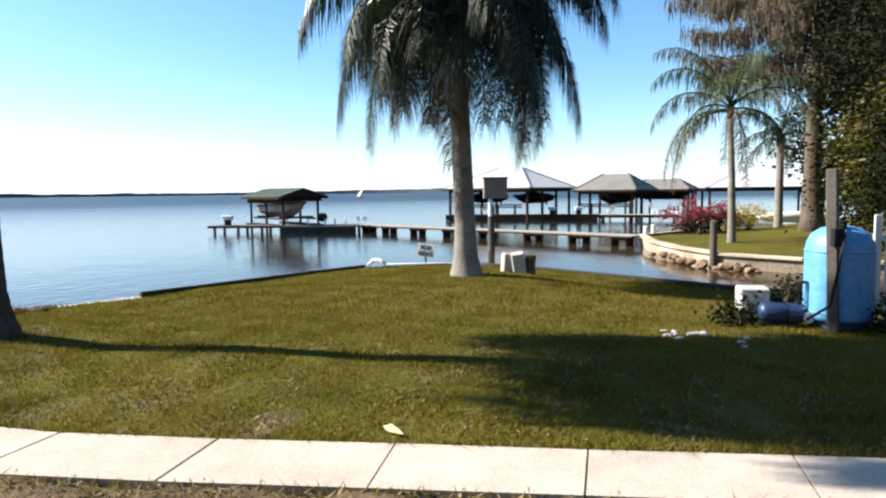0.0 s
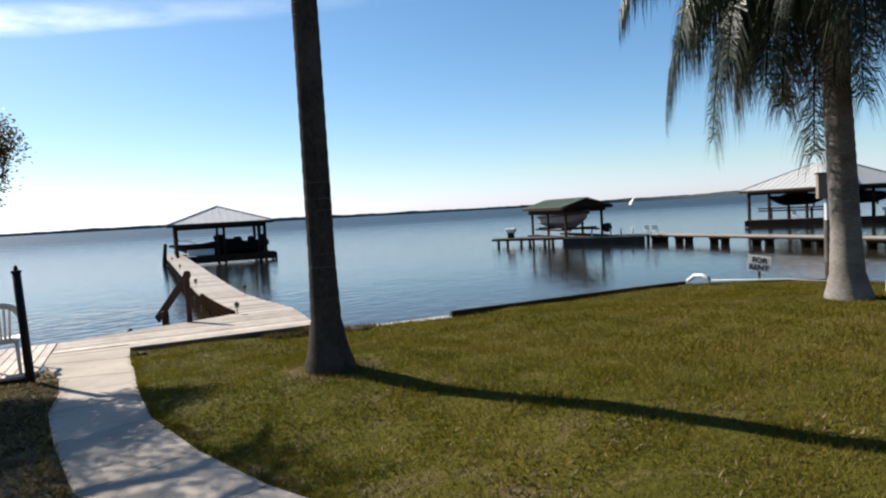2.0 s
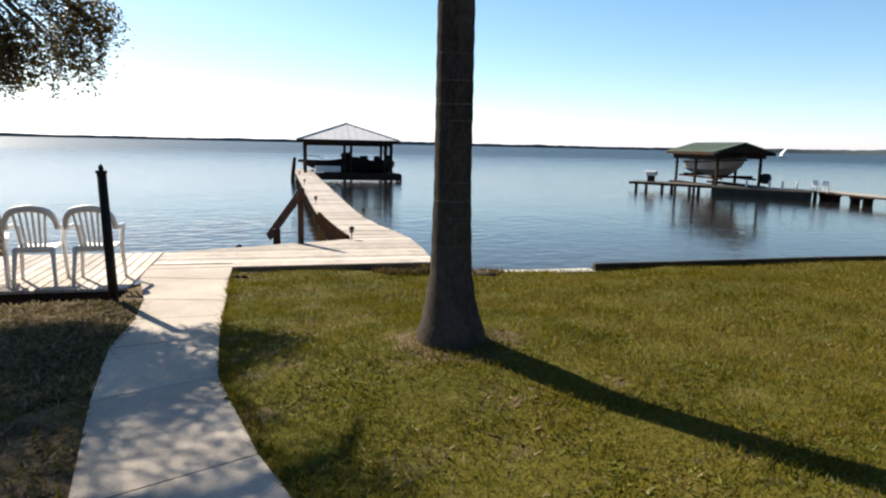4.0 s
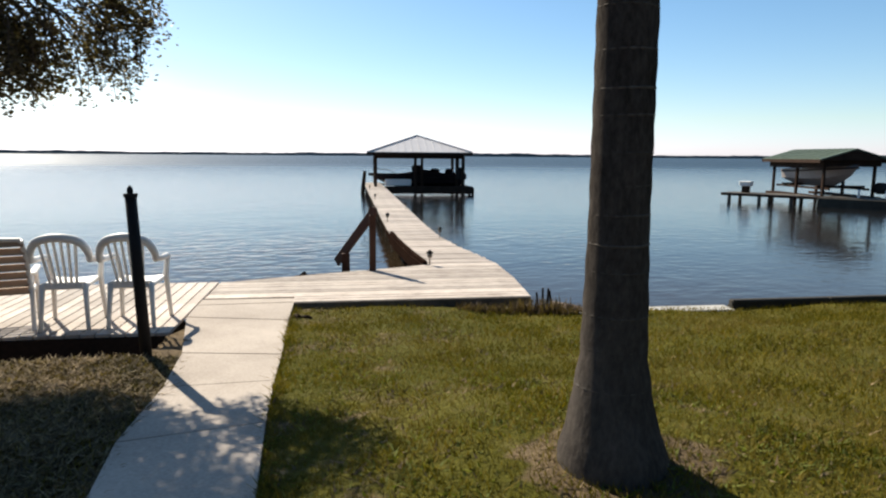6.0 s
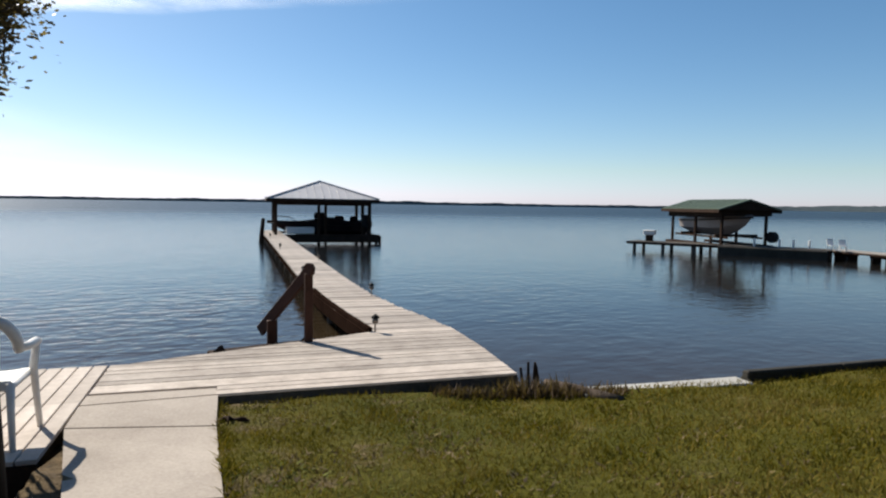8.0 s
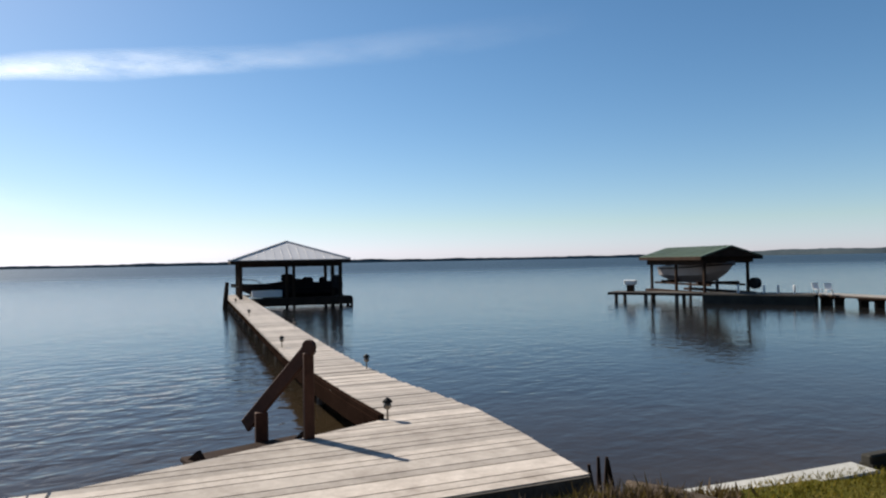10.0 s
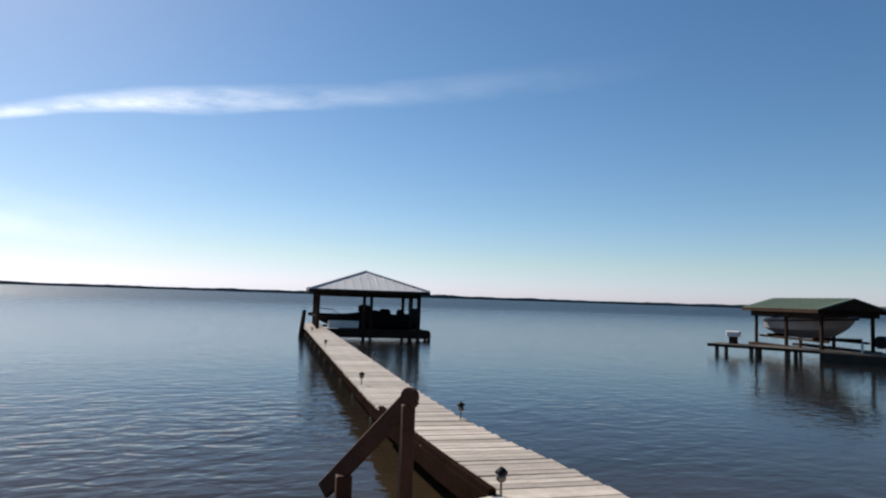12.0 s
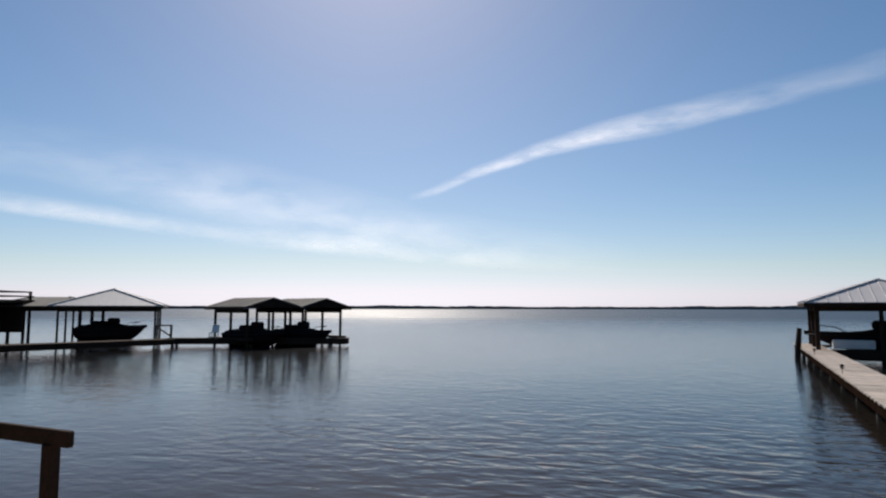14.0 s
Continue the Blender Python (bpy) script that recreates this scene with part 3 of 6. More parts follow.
# ---- timber deck and pier ----
PLANK_T = 0.035
deck = thing("deck", sn(13.3, 0, DECK), "weathered pale timber deck at the water's edge", "deck")
b = Build()
s = 13.24
k = 0
while s < 15.75:
    w = 0.138
    # the lake edge of the deck runs at a slant
    n1 = float(np.interp(s, (13.2, 14.5, 15.75), (3.06, 3.17, 3.2)))
    n0 = -0.98 if s < 14.55 else -0.98 + (s - 14.55) / 1.15 * 2.95
    if s < 13.5:
        n0 = 0.1
    nb0 = n0 if s < 14.55 else min(n0 + (w - 0.012) / 1.15 * 2.95, 3.0)
    e0, e1 = s, s + w - 0.012
    poly = [sn(e0, n1), sn(e1, n1), sn(e1, nb0), sn(e0, n0)]
    lift = 0.002 * (k % 3)
    part("plank", Build().prism([(q.x, q.y) for q in poly], DECK - PLANK_T + lift, DECK + lift), M_DECK, deck)
    s += w
    k += 1
side = thing("side_deck", sn(13.3, -3, DECK), "weathered pale timber side deck with garden chairs", "deck")
n = -1.0
pb = Build().box((0, 0, 0), (0.128, 2.62, PLANK_T), chamfer=0.004).data("plank", M_DECK)
while n > -9:
    c = sn(13.29, n - 0.07, DECK - PLANK_T / 2 + 0.002)
    piece("plank", pb, side, pose(c.x, c.y, c.z, 0, 0, DOCK_ANGLE))
    n -= 0.14
# front fascia in a darker timber: the shade of this face is coloured in
part("fascia", Build().beam(sn(11.99, -1.0, DECK - 0.17), sn(11.99, -9, DECK - 0.17), 0.04, 0.26), M_WOOD, side)
part("fascia", Build().beam(sn(14.62, -1.0, DECK - 0.13), sn(14.62, -9, DECK - 0.13), 0.04, 0.18), M_PILE, side)
part("fascia", Build().beam(sn(13.22, 0.08, DECK - 0.11), sn(13.22, 3.05, DECK - 0.11), 0.03, 0.2), M_PILE, deck)
part("fascia", Build().beam(sn(13.22, 3.05, DECK - 0.13), sn(15.75, 3.19, DECK - 0.13), 0.04, 0.18), M_PILE, deck)
part("fascia", Build().beam(sn(14.62, -0.95, DECK - 0.13), sn(15.72, 1.98, DECK - 0.13), 0.04, 0.18), M_PILE, deck)

pier = thing("pier", sn(15.8, 2.55, DECK), "long narrow weathered timber pier leading to a boathouse", "pier")


def pier_mid(s):
    """The pier's middle line, which swings out towards the deck, and its half width."""
    return float(np.interp(s, (15.76, 16.7, 17.9, 19.3, 21.3, 26, 33, 42, 48.2), (2.6, 2.5, 2.37, 2.28, 2.24, 2.27, 2.32, 2.38, 2.4))), float(np.interp(s, (15.76, 16.7, 17.9, 19.3, 21.3), (0.61, 0.6, 0.55, 0.53, 0.52)))


def pier_edge(s, side, out=0.0):
    c, h = pier_mid(s)
    return c + side * (h + out)


def swept(stations, side, out, z, w, h):
    """A bent timber that follows the pier's edge."""
    b, k = Build(), 0
    for s_ in stations:
        n_ = pier_edge(s_, side, out)
        for dn, dz in ((-w / 2, -h / 2), (w / 2, -h / 2), (w / 2, h / 2), (-w / 2, h / 2)):
            b.v.append(tuple(sn(s_, n_ + dn, z + dz)))
    for i in range(len(stations) - 1):
        for j in range(4):
            b.f.append((i * 4 + j, i * 4 + (j + 1) % 4, i * 4 + 4 + (j + 1) % 4, i * 4 + 4 + j))
    b.f += [(3, 2, 1, 0), tuple(len(b.v) - 4 + j for j in range(4))]
    return b


plank_data = {}
s, k = 15.76, 0
rr = random.Random(4)
while s < 48.2:
    n_, h_ = pier_mid(s + 0.07)
    key = (round(h_ * 50), k % 3)
    if key not in plank_data:
        plank_data[key] = Build().box((0, 0, 0), (2 * round(h_ * 50) / 50 + (0.0, 0.03, -0.02)[k % 3], 0.131, PLANK_T), chamfer=0.004).data("plank", M_DECK)
    c = sn(s + 0.07, n_ + rr.uniform(-0.008, 0.008), DECK - PLANK_T / 2 + rr.uniform(-0.004, 0.004))
    piece("plank", plank_data[key], pier, pose(c.x, c.y, c.z, 0, rr.uniform(-0.3, 0.3), DOCK_ANGLE + rr.uniform(-0.5, 0.5)))
    s += 0.143
    k += 1
stations = [15.72, 16.3, 16.9, 17.5, 18.2, 19.0, 20.0, 21.3, 24.0, 29.0, 35.0, 42.0, 48.2]
for side in (-1, 1):
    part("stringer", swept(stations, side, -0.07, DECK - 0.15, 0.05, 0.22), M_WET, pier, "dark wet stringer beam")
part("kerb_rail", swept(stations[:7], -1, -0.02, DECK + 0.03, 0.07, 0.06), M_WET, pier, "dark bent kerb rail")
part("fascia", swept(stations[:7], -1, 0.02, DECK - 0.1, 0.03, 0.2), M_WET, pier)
s = 16.4
while s < 48:
    for side in (-1, 1):
        c = sn(s, pier_edge(s, side, -0.2))
        part("pile", Build().tube([(c.x, c.y, -1.9), (c.x, c.y, DECK - 0.06)], 0.075, 8), M_PILE, pier)
    s += 2.6


def pier_lamp(s, n):
    c = sn(s, n, DECK)
    lamp = thing("path_lamp", c, "small bronze solar path lamp on the pier", "lamp", "lamps along the pier")
    x, y, z = c
    part("stake", Build().tube([(x, y, z), (x, y, z + 0.13)], 0.011, 8), M_CHROME, lamp)
    part("globe", Build().tube([(x, y, z + 0.12), (x, y, z + 0.135), (x, y, z + 0.17), (x, y, z + 0.20)], [0.02, 0.042, 0.045, 0.03], 12), M_CHROME, lamp, smooth=True)
    part("cap", Build().tube([(x, y, z + 0.195), (x, y, z + 0.21), (x, y, z + 0.235), (x, y, z + 0.25)], [0.056, 0.056, 0.03, 0.008], 12), M_BLACK, lamp, "dark lamp cap", smooth=True)
    return lamp


for s, n in ((15.7, 2.08), (19.15, 2.74), (22.7, 1.84), (26.7, 2.7), (31.4, 1.9), (39.0, 1.96)):
    pier_lamp(s, n)

# stair rail at the deck's lake edge
hr = thing("handrail", sn(15.3, 1.1, DECK), "dark red-brown timber handrail sloping down to the water", "handrail")
PB = Vector((-10.70, 11.0, DECK))
DN = Vector((-0.86, 0.06, 0))
part("newel_post", Build().beam(PB + Vector((0, 0, -0.5)), PB + Vector((0, 0, 0.86)), 0.10, 0.10, 0.008), M_REDWOOD, hr)
low = PB + DN * 0.78
part("newel_post", Build().beam(low + Vector((0, 0, -0.9)), low + Vector((0, 0, 0.2)), 0.13, 0.13, 0.008), M_REDWOOD, hr)
part("rail_end", Build().tube([PB - DN * 0.02 + Vector((0, -0.026, 0.92)), PB - DN * 0.02 + Vector((0, 0.026, 0.92))], 0.072, 14), M_REDWOOD, hr)
part("rail", Build().beam(PB - DN * 0.06 + Vector((0, 0, 0.93)), PB + DN * 1.06 + Vector((0, 0, 0.02)), 0.05, 0.15, 0.01), M_REDWOOD, hr)

st = thing("water_steps", (-11.2, 10.75, -0.5), "dark wet timber steps down from the deck to the water", "steps")
for k, (dx, z) in enumerate(((0.0, -0.4), (-0.28, -0.6))):
    part("tread", Build().beam((-11.56 + dx, 10.2, z), (-11.06 + dx, 11.3, z), 0.24, 0.05, 0.008), M_WOOD, st)
for y in (10.25, 11.25):
    x = -11.56 + (y - 10.2) * 0.4545
    part("stringer", Build().beam((x + 0.18, y, -0.36), (x - 0.75, y, -1.1), 0.05, 0.2), M_WOOD, st)

rail2 = thing("railing", sn(14.2, -6, DECK), "dark timber guard rail along the deck edge", "railing")
for n in (-4.42, -6.3, -8.3):
    part("post", Build().beam(sn(14.17, n, DECK - 0.4), sn(14.17, n, DECK + 0.84), 0.08, 0.08, 0.006), M_WOOD, rail2)
part("rail", Build().beam(sn(14.17, -4.24, DECK + 0.88), sn(14.17, -8.6, DECK + 0.9), 0.05, 0.10, 0.008), M_WOOD, rail2)


# ---- boathouses ----
def post_at(b, c, z0, z1, w=0.16):
    return b.beam((c[0], c[1], z0), (c[0], c[1], z1), w, w, 0.01)


def roof_slab(corners, thick):
    """A thin sloped roof plane from its outline."""
    n = len(corners)
    vs = [Vector(c) for c in corners] + [Vector(c) - Vector((0, 0, thick)) for c in corners]
    return Build().add(vs, [tuple(range(n)), tuple(reversed(range(n, 2 * n)))] + [(i, n + i, n + (i + 1) % n, (i + 1) % n) for i in range(n)])


def ribs_on(a, b, c, d, gap, w=0.035, h=0.022):
    """Standing seams from the eave a-b up to the ridge d-c."""
    a, b, c, d = (Vector(p) for p in (a, b, c, d))
    up = (b - a).cross(d - a).normalized()
    if up.z < 0:
        up = -up
    rb, length = Build(), (b - a).length
    k = max(2, int(length / gap))
    for i in range(1, k):
        p = a.lerp(b, i / k)
        # upper end: where the line of slope meets the roof's outline
        t = i / k
        left, right = (d - a).dot((b - a).normalized()) / length, (c - a).dot((b - a).normalized()) / length
        f = min(1.0, t / left if left > 1e-6 else 1.0, (1 - t) / (1 - right) if right < 1 - 1e-6 else 1.0)
        mid = (d + c) / 2
        rise = (mid - a) - (b - a).normalized() * (mid - a).dot((b - a).normalized())
        rb.beam(p + up * h / 2, p + rise * f * 0.99 + up * h / 2, w, h)
    return rb


def boat(place, turn, length, beam_w, height, cover=True, bow=0.16, hull_mat=None, name="motor_boat", label="", console=False):
    """A runabout: raked flared bow, chine, rub rail, outboard; under a cover or open."""
    bt = thing(name, place, label or "motor boat with a pale hull resting on a lift", "boat", "boats on lifts", turn=turn)
    h, c, sec, ring = Build(), Build(), 15, []
    for i in range(sec):
        t = i / (sec - 1)
        w = beam_w / 2 * (0.94 + 0.06 * min(1, t * 3)) * (1 - max(0, (t - 0.5) / 0.5) ** 2.4) + 0.012
        chine = w * (0.9 - 0.45 * max(0, t - 0.45))
        keel = height * 0.72 * max(0, (t - 0.66) / 0.34) ** 1.7
        sheer = height * (1 + bow * t * t)
        x, rake = (t - 0.5) * length, 0.1 * length * max(0, (t - 0.6) / 0.4) ** 1.5
        mid = keel + (sheer - keel) * 0.42
        ring.append([(x + rake, -w, sheer), (x + rake * 0.45, -chine, mid), (x, 0, keel), (x + rake * 0.45, chine, mid), (x + rake, w, sheer)])
    h.v = [p for r in ring for p in r]
    for i in range(sec - 1):
        for j in range(4):
            h.f.append((i * 5 + j, i * 5 + j + 1, i * 5 + 6 + j, i * 5 + 5 + j))
    h.f += [(0, 1, 2, 3, 4), tuple(range(5 * sec - 1, 5 * sec - 6, -1))]
    for i in range(sec):
        x, w, z = ring[i][4]
        t = i / (sec - 1)
        m = 0.30 * math.exp(-((t - 0.42) / 0.2) ** 2) + 0.16 * math.exp(-((t - 0.05) / 0.09) ** 2) + 0.05
        m = m if cover else 0.05
        c.v += [(x, -w - 0.015, z - 0.07), (x, -w * 0.6, z + m * 0.72), (x, 0, z + m), (x, w * 0.6, z + m * 0.72), (x, w + 0.015, z - 0.07)]
    c.f = [(i * 5 + j, i * 5 + j + 1, i * 5 + 6 + j, i * 5 + 5 + j) for i in range(sec - 1) for j in range(4)] + [(0, 1, 2, 3, 4), tuple(range(5 * sec - 1, 5 * sec - 6, -1))]
    if console:
        pieces = [("console", Build().box((length * 0.02, 0, height + 0.42), (0.6, 0.62, 0.42), chamfer=0.1)), ("seat", Build().box((-length * 0.2, 0, height + 0.25), (0.5, 1.0, 0.36), chamfer=0.1)),
                  ("locker", Build().box((-length * 0.36, 0.2, height + 0.22), (0.4, 0.4, 0.42), chamfer=0.1)),
                  ("bow_rail", Build().tube([(length * 0.28, -0.38, height + 0.12), (length * 0.36, -0.3, height + 0.34), (length * 0.5, 0.0, height + 0.4), (length * 0.36, 0.3, height + 0.34), (length * 0.28, 0.38, height + 0.12)], 0.02, 6))]
        for nm, bb in pieces:
            o = new(nm, bb.data(nm, M_CANVAS))
            o.parent = bt
    if not cover:
        w = beam_w * 0.42
        for nm, bb, mt in (("windscreen", Build().add([(length * 0.12, -w, height), (length * 0.12, w, height), (length * 0.05, w * 0.85, height + 0.36), (length * 0.05, -w * 0.85, height + 0.36), (length * 0.1, -w, height), (length * 0.1, w, height), (length * 0.03, w * 0.85, height + 0.36), (length * 0.03, -w * 0.85, height + 0.36)],
                                                      [(0, 1, 2, 3), (7, 6, 5, 4), (0, 4, 5, 1), (1, 5, 6, 2), (2, 6, 7, 3), (3, 7, 4, 0)]), M_BLACK),
                           ("seat", Build().box((-length * 0.12, 0, height + 0.16), (0.5, beam_w * 0.7, 0.34), chamfer=0.08), M_WHITE)):
            o = new(nm, bb.data(nm, mt))
            o.parent = bt
    rub = Build()
    for sgn in (0, 4):
        rub.tube([Vector(r[sgn]) - Vector((0, 0, 0.1)) for r in ring], 0.03, 6)
    m = Build().box((-length / 2 - 0.24, 0, height * 0.95), (0.36, 0.34, 0.42), chamfer=0.09).box((-length / 2 - 0.2, 0, height * 0.4), (0.16, 0.12, 0.8), chamfer=0.03)
    for nm, bb, mt in (("hull", h, hull_mat or M_HULL), ("cover", c, M_CANVAS) if cover else ("foredeck", c, hull_mat or M_HULL), ("rub_rail", rub, M_BLACK), ("outboard_motor", m, M_BLACK)):
        o = new(nm, bb.data(nm, mt, nm not in ("outboard_motor", "hull")))
        o.parent = bt
    return bt


def hip_boathouse(centre, angle, a, bdepth, eave, apex, deck_z, roof_mat, label, posts=3, ridge=0.0, hang=0.45, post_w=0.17):
    """A pyramid or hip roof on posts over the water; a across, bdepth along."""
    m = pose(centre[0], centre[1], 0, 0, 0, angle)
    P = lambda x, y, z: m @ Vector((x, y, z))
    h = thing("boathouse", (centre[0], centre[1], deck_z), label, "boathouse", "boathouses on the lake")
    roof = part("roof", roof_slab([P(-a, -bdepth, eave), P(a, -bdepth, eave), P(ridge, 0, apex), P(-ridge, 0, apex)] if ridge else [P(-a, -bdepth, eave), P(a, -bdepth, eave), P(0, 0, apex)], 0.05), roof_mat, h)
    for q in ([(a, -bdepth), (a, bdepth), (ridge, 0)], [(a, bdepth), (-a, bdepth), (-ridge, 0)], [(-a, bdepth), (-a, -bdepth), (-ridge, 0)]):
        cs = [P(*q[0], eave), P(*q[1], eave), P(*q[2], apex)]
        if ridge and q[0][1] == q[1][1]:
            cs = [P(*q[0], eave), P(*q[1], eave), P(-ridge, 0, apex), P(ridge, 0, apex)]
        part("roof", roof_slab(cs, 0.05), roof_mat, h)
    for x0, y0, x1, y1, e in ((-a, -bdepth, a, -bdepth, 1), (a, -bdepth, a, bdepth, 0), (a, bdepth, -a, bdepth, 1), (-a, bdepth, -a, -bdepth, 0)):
        r0, r1 = ((-ridge, 0), (ridge, 0)) if e and y0 < 0 else ((ridge, 0), (-ridge, 0)) if e else ((ridge, 0), (ridge, 0)) if x0 > 0 else ((-ridge, 0), (-ridge, 0))
        if roof_mat is not M_BROWNROOF:
            part("roof_seam", ribs_on(P(x0, y0, eave), P(x1, y1, eave), P(*r1, apex), P(*r0, apex), 0.42), roof_mat, roof)
        part("fascia", Build().beam(P(x0, y0, eave - 0.10), P(x1, y1, eave - 0.10), 0.06, 0.16), M_WOOD, h)
    for sx, sy in ((-1, -1), (1, -1), (1, 1), (-1, 1)):
        part("hip_cap", Build().beam(P(sx * a, sy * bdepth, eave + 0.03), P(sx * ridge, 0, apex + 0.03), 0.16, 0.04), roof_mat, roof)
    ix, iy = a - hang, bdepth - hang
    ys = [-iy + 2 * iy * i / (posts - 1) for i in range(posts)]
    for sx in (-1, 1):
        for y in ys:
            part("post", post_at(Build(), P(sx * ix, y, 0), -1.9, eave - 0.12, post_w), M_WOOD, h)
    for x0, y0, x1, y1 in ((-ix, -iy, ix, -iy), (ix, -iy, ix, iy), (ix, iy, -ix, iy), (-ix, iy, -ix, -iy)):
        part("beam", Build().beam(P(x0, y0, eave - 0.26), P(x1, y1, eave - 0.26), 0.07, 0.2), M_WOOD, h)
    return h, P, ix, iy


# the near boathouse at the pier's end
bh1, P1, ix1, iy1 = hip_boathouse((-30.33, 33.535), math.degrees(0.815), 2.95, 2.85, 1.67, 2.68, DECK, M_ROOF, "square boathouse with grey metal pyramid roof on dark posts")
for y in (-2.0, 2.0):
    part("catwalk", Build().beam(P1(-2.2, y, DECK - 0.05), P1(3.1, y, DECK - 0.05), 0.7, 0.09), M_WOOD, bh1)
part("catwalk", Build().beam(P1(2.75, -2.35, DECK - 0.09), P1(2.75, 2.35, DECK - 0.09), 0.75, 0.09), M_WOOD, bh1)
part("post", post_at(Build(), P1(-0.25, -2.4, 0), -1.9, 1.5, 0.14), M_WOOD, bh1)
part("post", post_at(Build(), P1(0.2, -1.6, 0), -1.9, 1.5, 0.14), M_WOOD, bh1)
part("post", post_at(Build(), P1(2.2, -1.9, 0), -1.9, 1.5, 0.14), M_WOOD, bh1)
for x in (2.5, 2.9, 3.1):
    part("pile", Build().tube([P1(x, -2.3, -1.9), P1(x, -2.3, DECK - 0.1)], 0.08, 8), M_WOOD, bh1)
part("cradle_beam", Build().beam(P1(-1.9, 0.1, DECK + 0.12), P1(1.9, 0.1, DECK + 0.12), 0.12, 0.16), M_WOOD, bh1)
# pale hull coloured near-black: the shade under the roof is in it
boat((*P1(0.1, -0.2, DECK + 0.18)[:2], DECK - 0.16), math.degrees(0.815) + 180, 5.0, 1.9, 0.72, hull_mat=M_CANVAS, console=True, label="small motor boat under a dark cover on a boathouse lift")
# white block added as the sunlit patch of the boat's pale hull
part("bench_box", Build().box(P1(-1.2, -1.9, DECK + 0.22), (1.5, 0.4, 0.36), pose(0, 0, 0, 0, 0, math.degrees(0.815)), 0.03), M_WHITE, bh1, "white block standing for the boat's lit hull side")
part("cross_beam", Build().beam(P1(-2.5, -2.38, DECK - 0.2), P1(3.1, -2.38, DECK - 0.22), 0.08, 0.4), M_WOOD, bh1)
part("lift_motor", Build().box(P1(2.35, -2.1, DECK + 0.75), (0.35, 0.4, 0.7), None, 0.05), M_BLACK, bh1)
dp = thing("mooring_post", sn(43.6, 1.78, DECK), "dark leaning mooring post at the pier's edge", "post")
part("shaft", Build().tube([sn(43.2, 1.62, -1.9), sn(43.6, 1.76, DECK), sn(43.9, 1.86, 0.54)], [0.14, 0.12, 0.1], 10), M_WOOD, dp)


# ---- palms ----
def frond(fb_, lb, base, az, length, rise, droop, rnd, leaflets=60, leaf=0.62, hang=1.0, wide=0.0125):
    """One arching feather frond: a rachis in fb_, its leaflets in lb."""
    d = Vector((math.cos(az), math.sin(az), 0))
    pts, v = [Vector(base)], Vector((d.x * math.cos(rise), d.y * math.cos(rise), math.sin(rise)))
    seg = 14
    for i in range(seg):
        pts.append(pts[-1] + v * length / seg)
        v = (v + Vector((0, 0, -droop * (0.35 + i / seg)))).normalized()
    fb_.tube(pts, [0.035 * (1 - i / (seg + 1)) + 0.004 for i in range(seg + 1)], 5)
    for i in range(leaflets):
        t = 0.14 + 0.86 * (i + rnd.random() * 0.6) / leaflets
        x = t * seg
        k = min(int(x), seg - 1)
        p = pts[k].lerp(pts[k + 1], x - k)
        ax = (pts[k + 1] - pts[k]).normalized()
        sidev = ax.cross(Vector((0, 0, 1)))
        sidev = sidev.normalized() if sidev.length > 1e-3 else Vector((-d.y, d.x, 0))
        for sgn in (-1, 1):
            le = leaf * (0.55 + 0.6 * math.sin(math.pi * min(1, t * 0.9 + 0.1))) * rnd.uniform(0.75, 1.15)
            out = (sidev * sgn * rnd.uniform(0.15, 1.0) + ax * rnd.uniform(-0.1, 0.9) + Vector((0, 0, rnd.uniform(-1.0, 0.15)))).normalized()
            q1 = p + out * le * 0.4
            q2 = q1 + (out + Vector((0, 0, -1.3 * hang))).normalized() * le * 0.35 * hang
            q3 = q2 + (out * 0.4 + Vector((rnd.uniform(-0.15, 0.15), rnd.uniform(-0.15, 0.15), -1.6))).normalized() * le * 0.35 * hang
            wv = ax * wide
            k0 = len(lb.v)
            lb.v += [tuple(p - wv * 0.6), tuple(p + wv * 0.6), tuple(q1 - wv), tuple(q1 + wv), tuple(q2 - wv * 0.7), tuple(q2 + wv * 0.7), tuple(q3)]
            lb.f += [(k0, k0 + 1, k0 + 3, k0 + 2), (k0 + 2, k0 + 3, k0 + 5, k0 + 4), (k0 + 4, k0 + 5, k0 + 6)]


def palm_trunk(b, pts, radii, ringed=True, every=0.16):
    """A tapering trunk with leaf-scar rings."""
    pts = [Vector(p) for p in pts]
    P, R = [], []
    for i in range(len(pts) - 1):
        d = (pts[i + 1] - pts[i]).length
        k = max(2, int(d / (every / 2)))
        for j in range(k):
            t = j / k
            P.append(pts[i].lerp(pts[i + 1], t))
            R.append((radii[i] * (1 - t) + radii[i + 1] * t) * (1 + (0.018 if len(P) % 2 else -0.012)))
    P.append(pts[-1])
    R.append(radii[-1])
    return b.tube(P, R, 18)


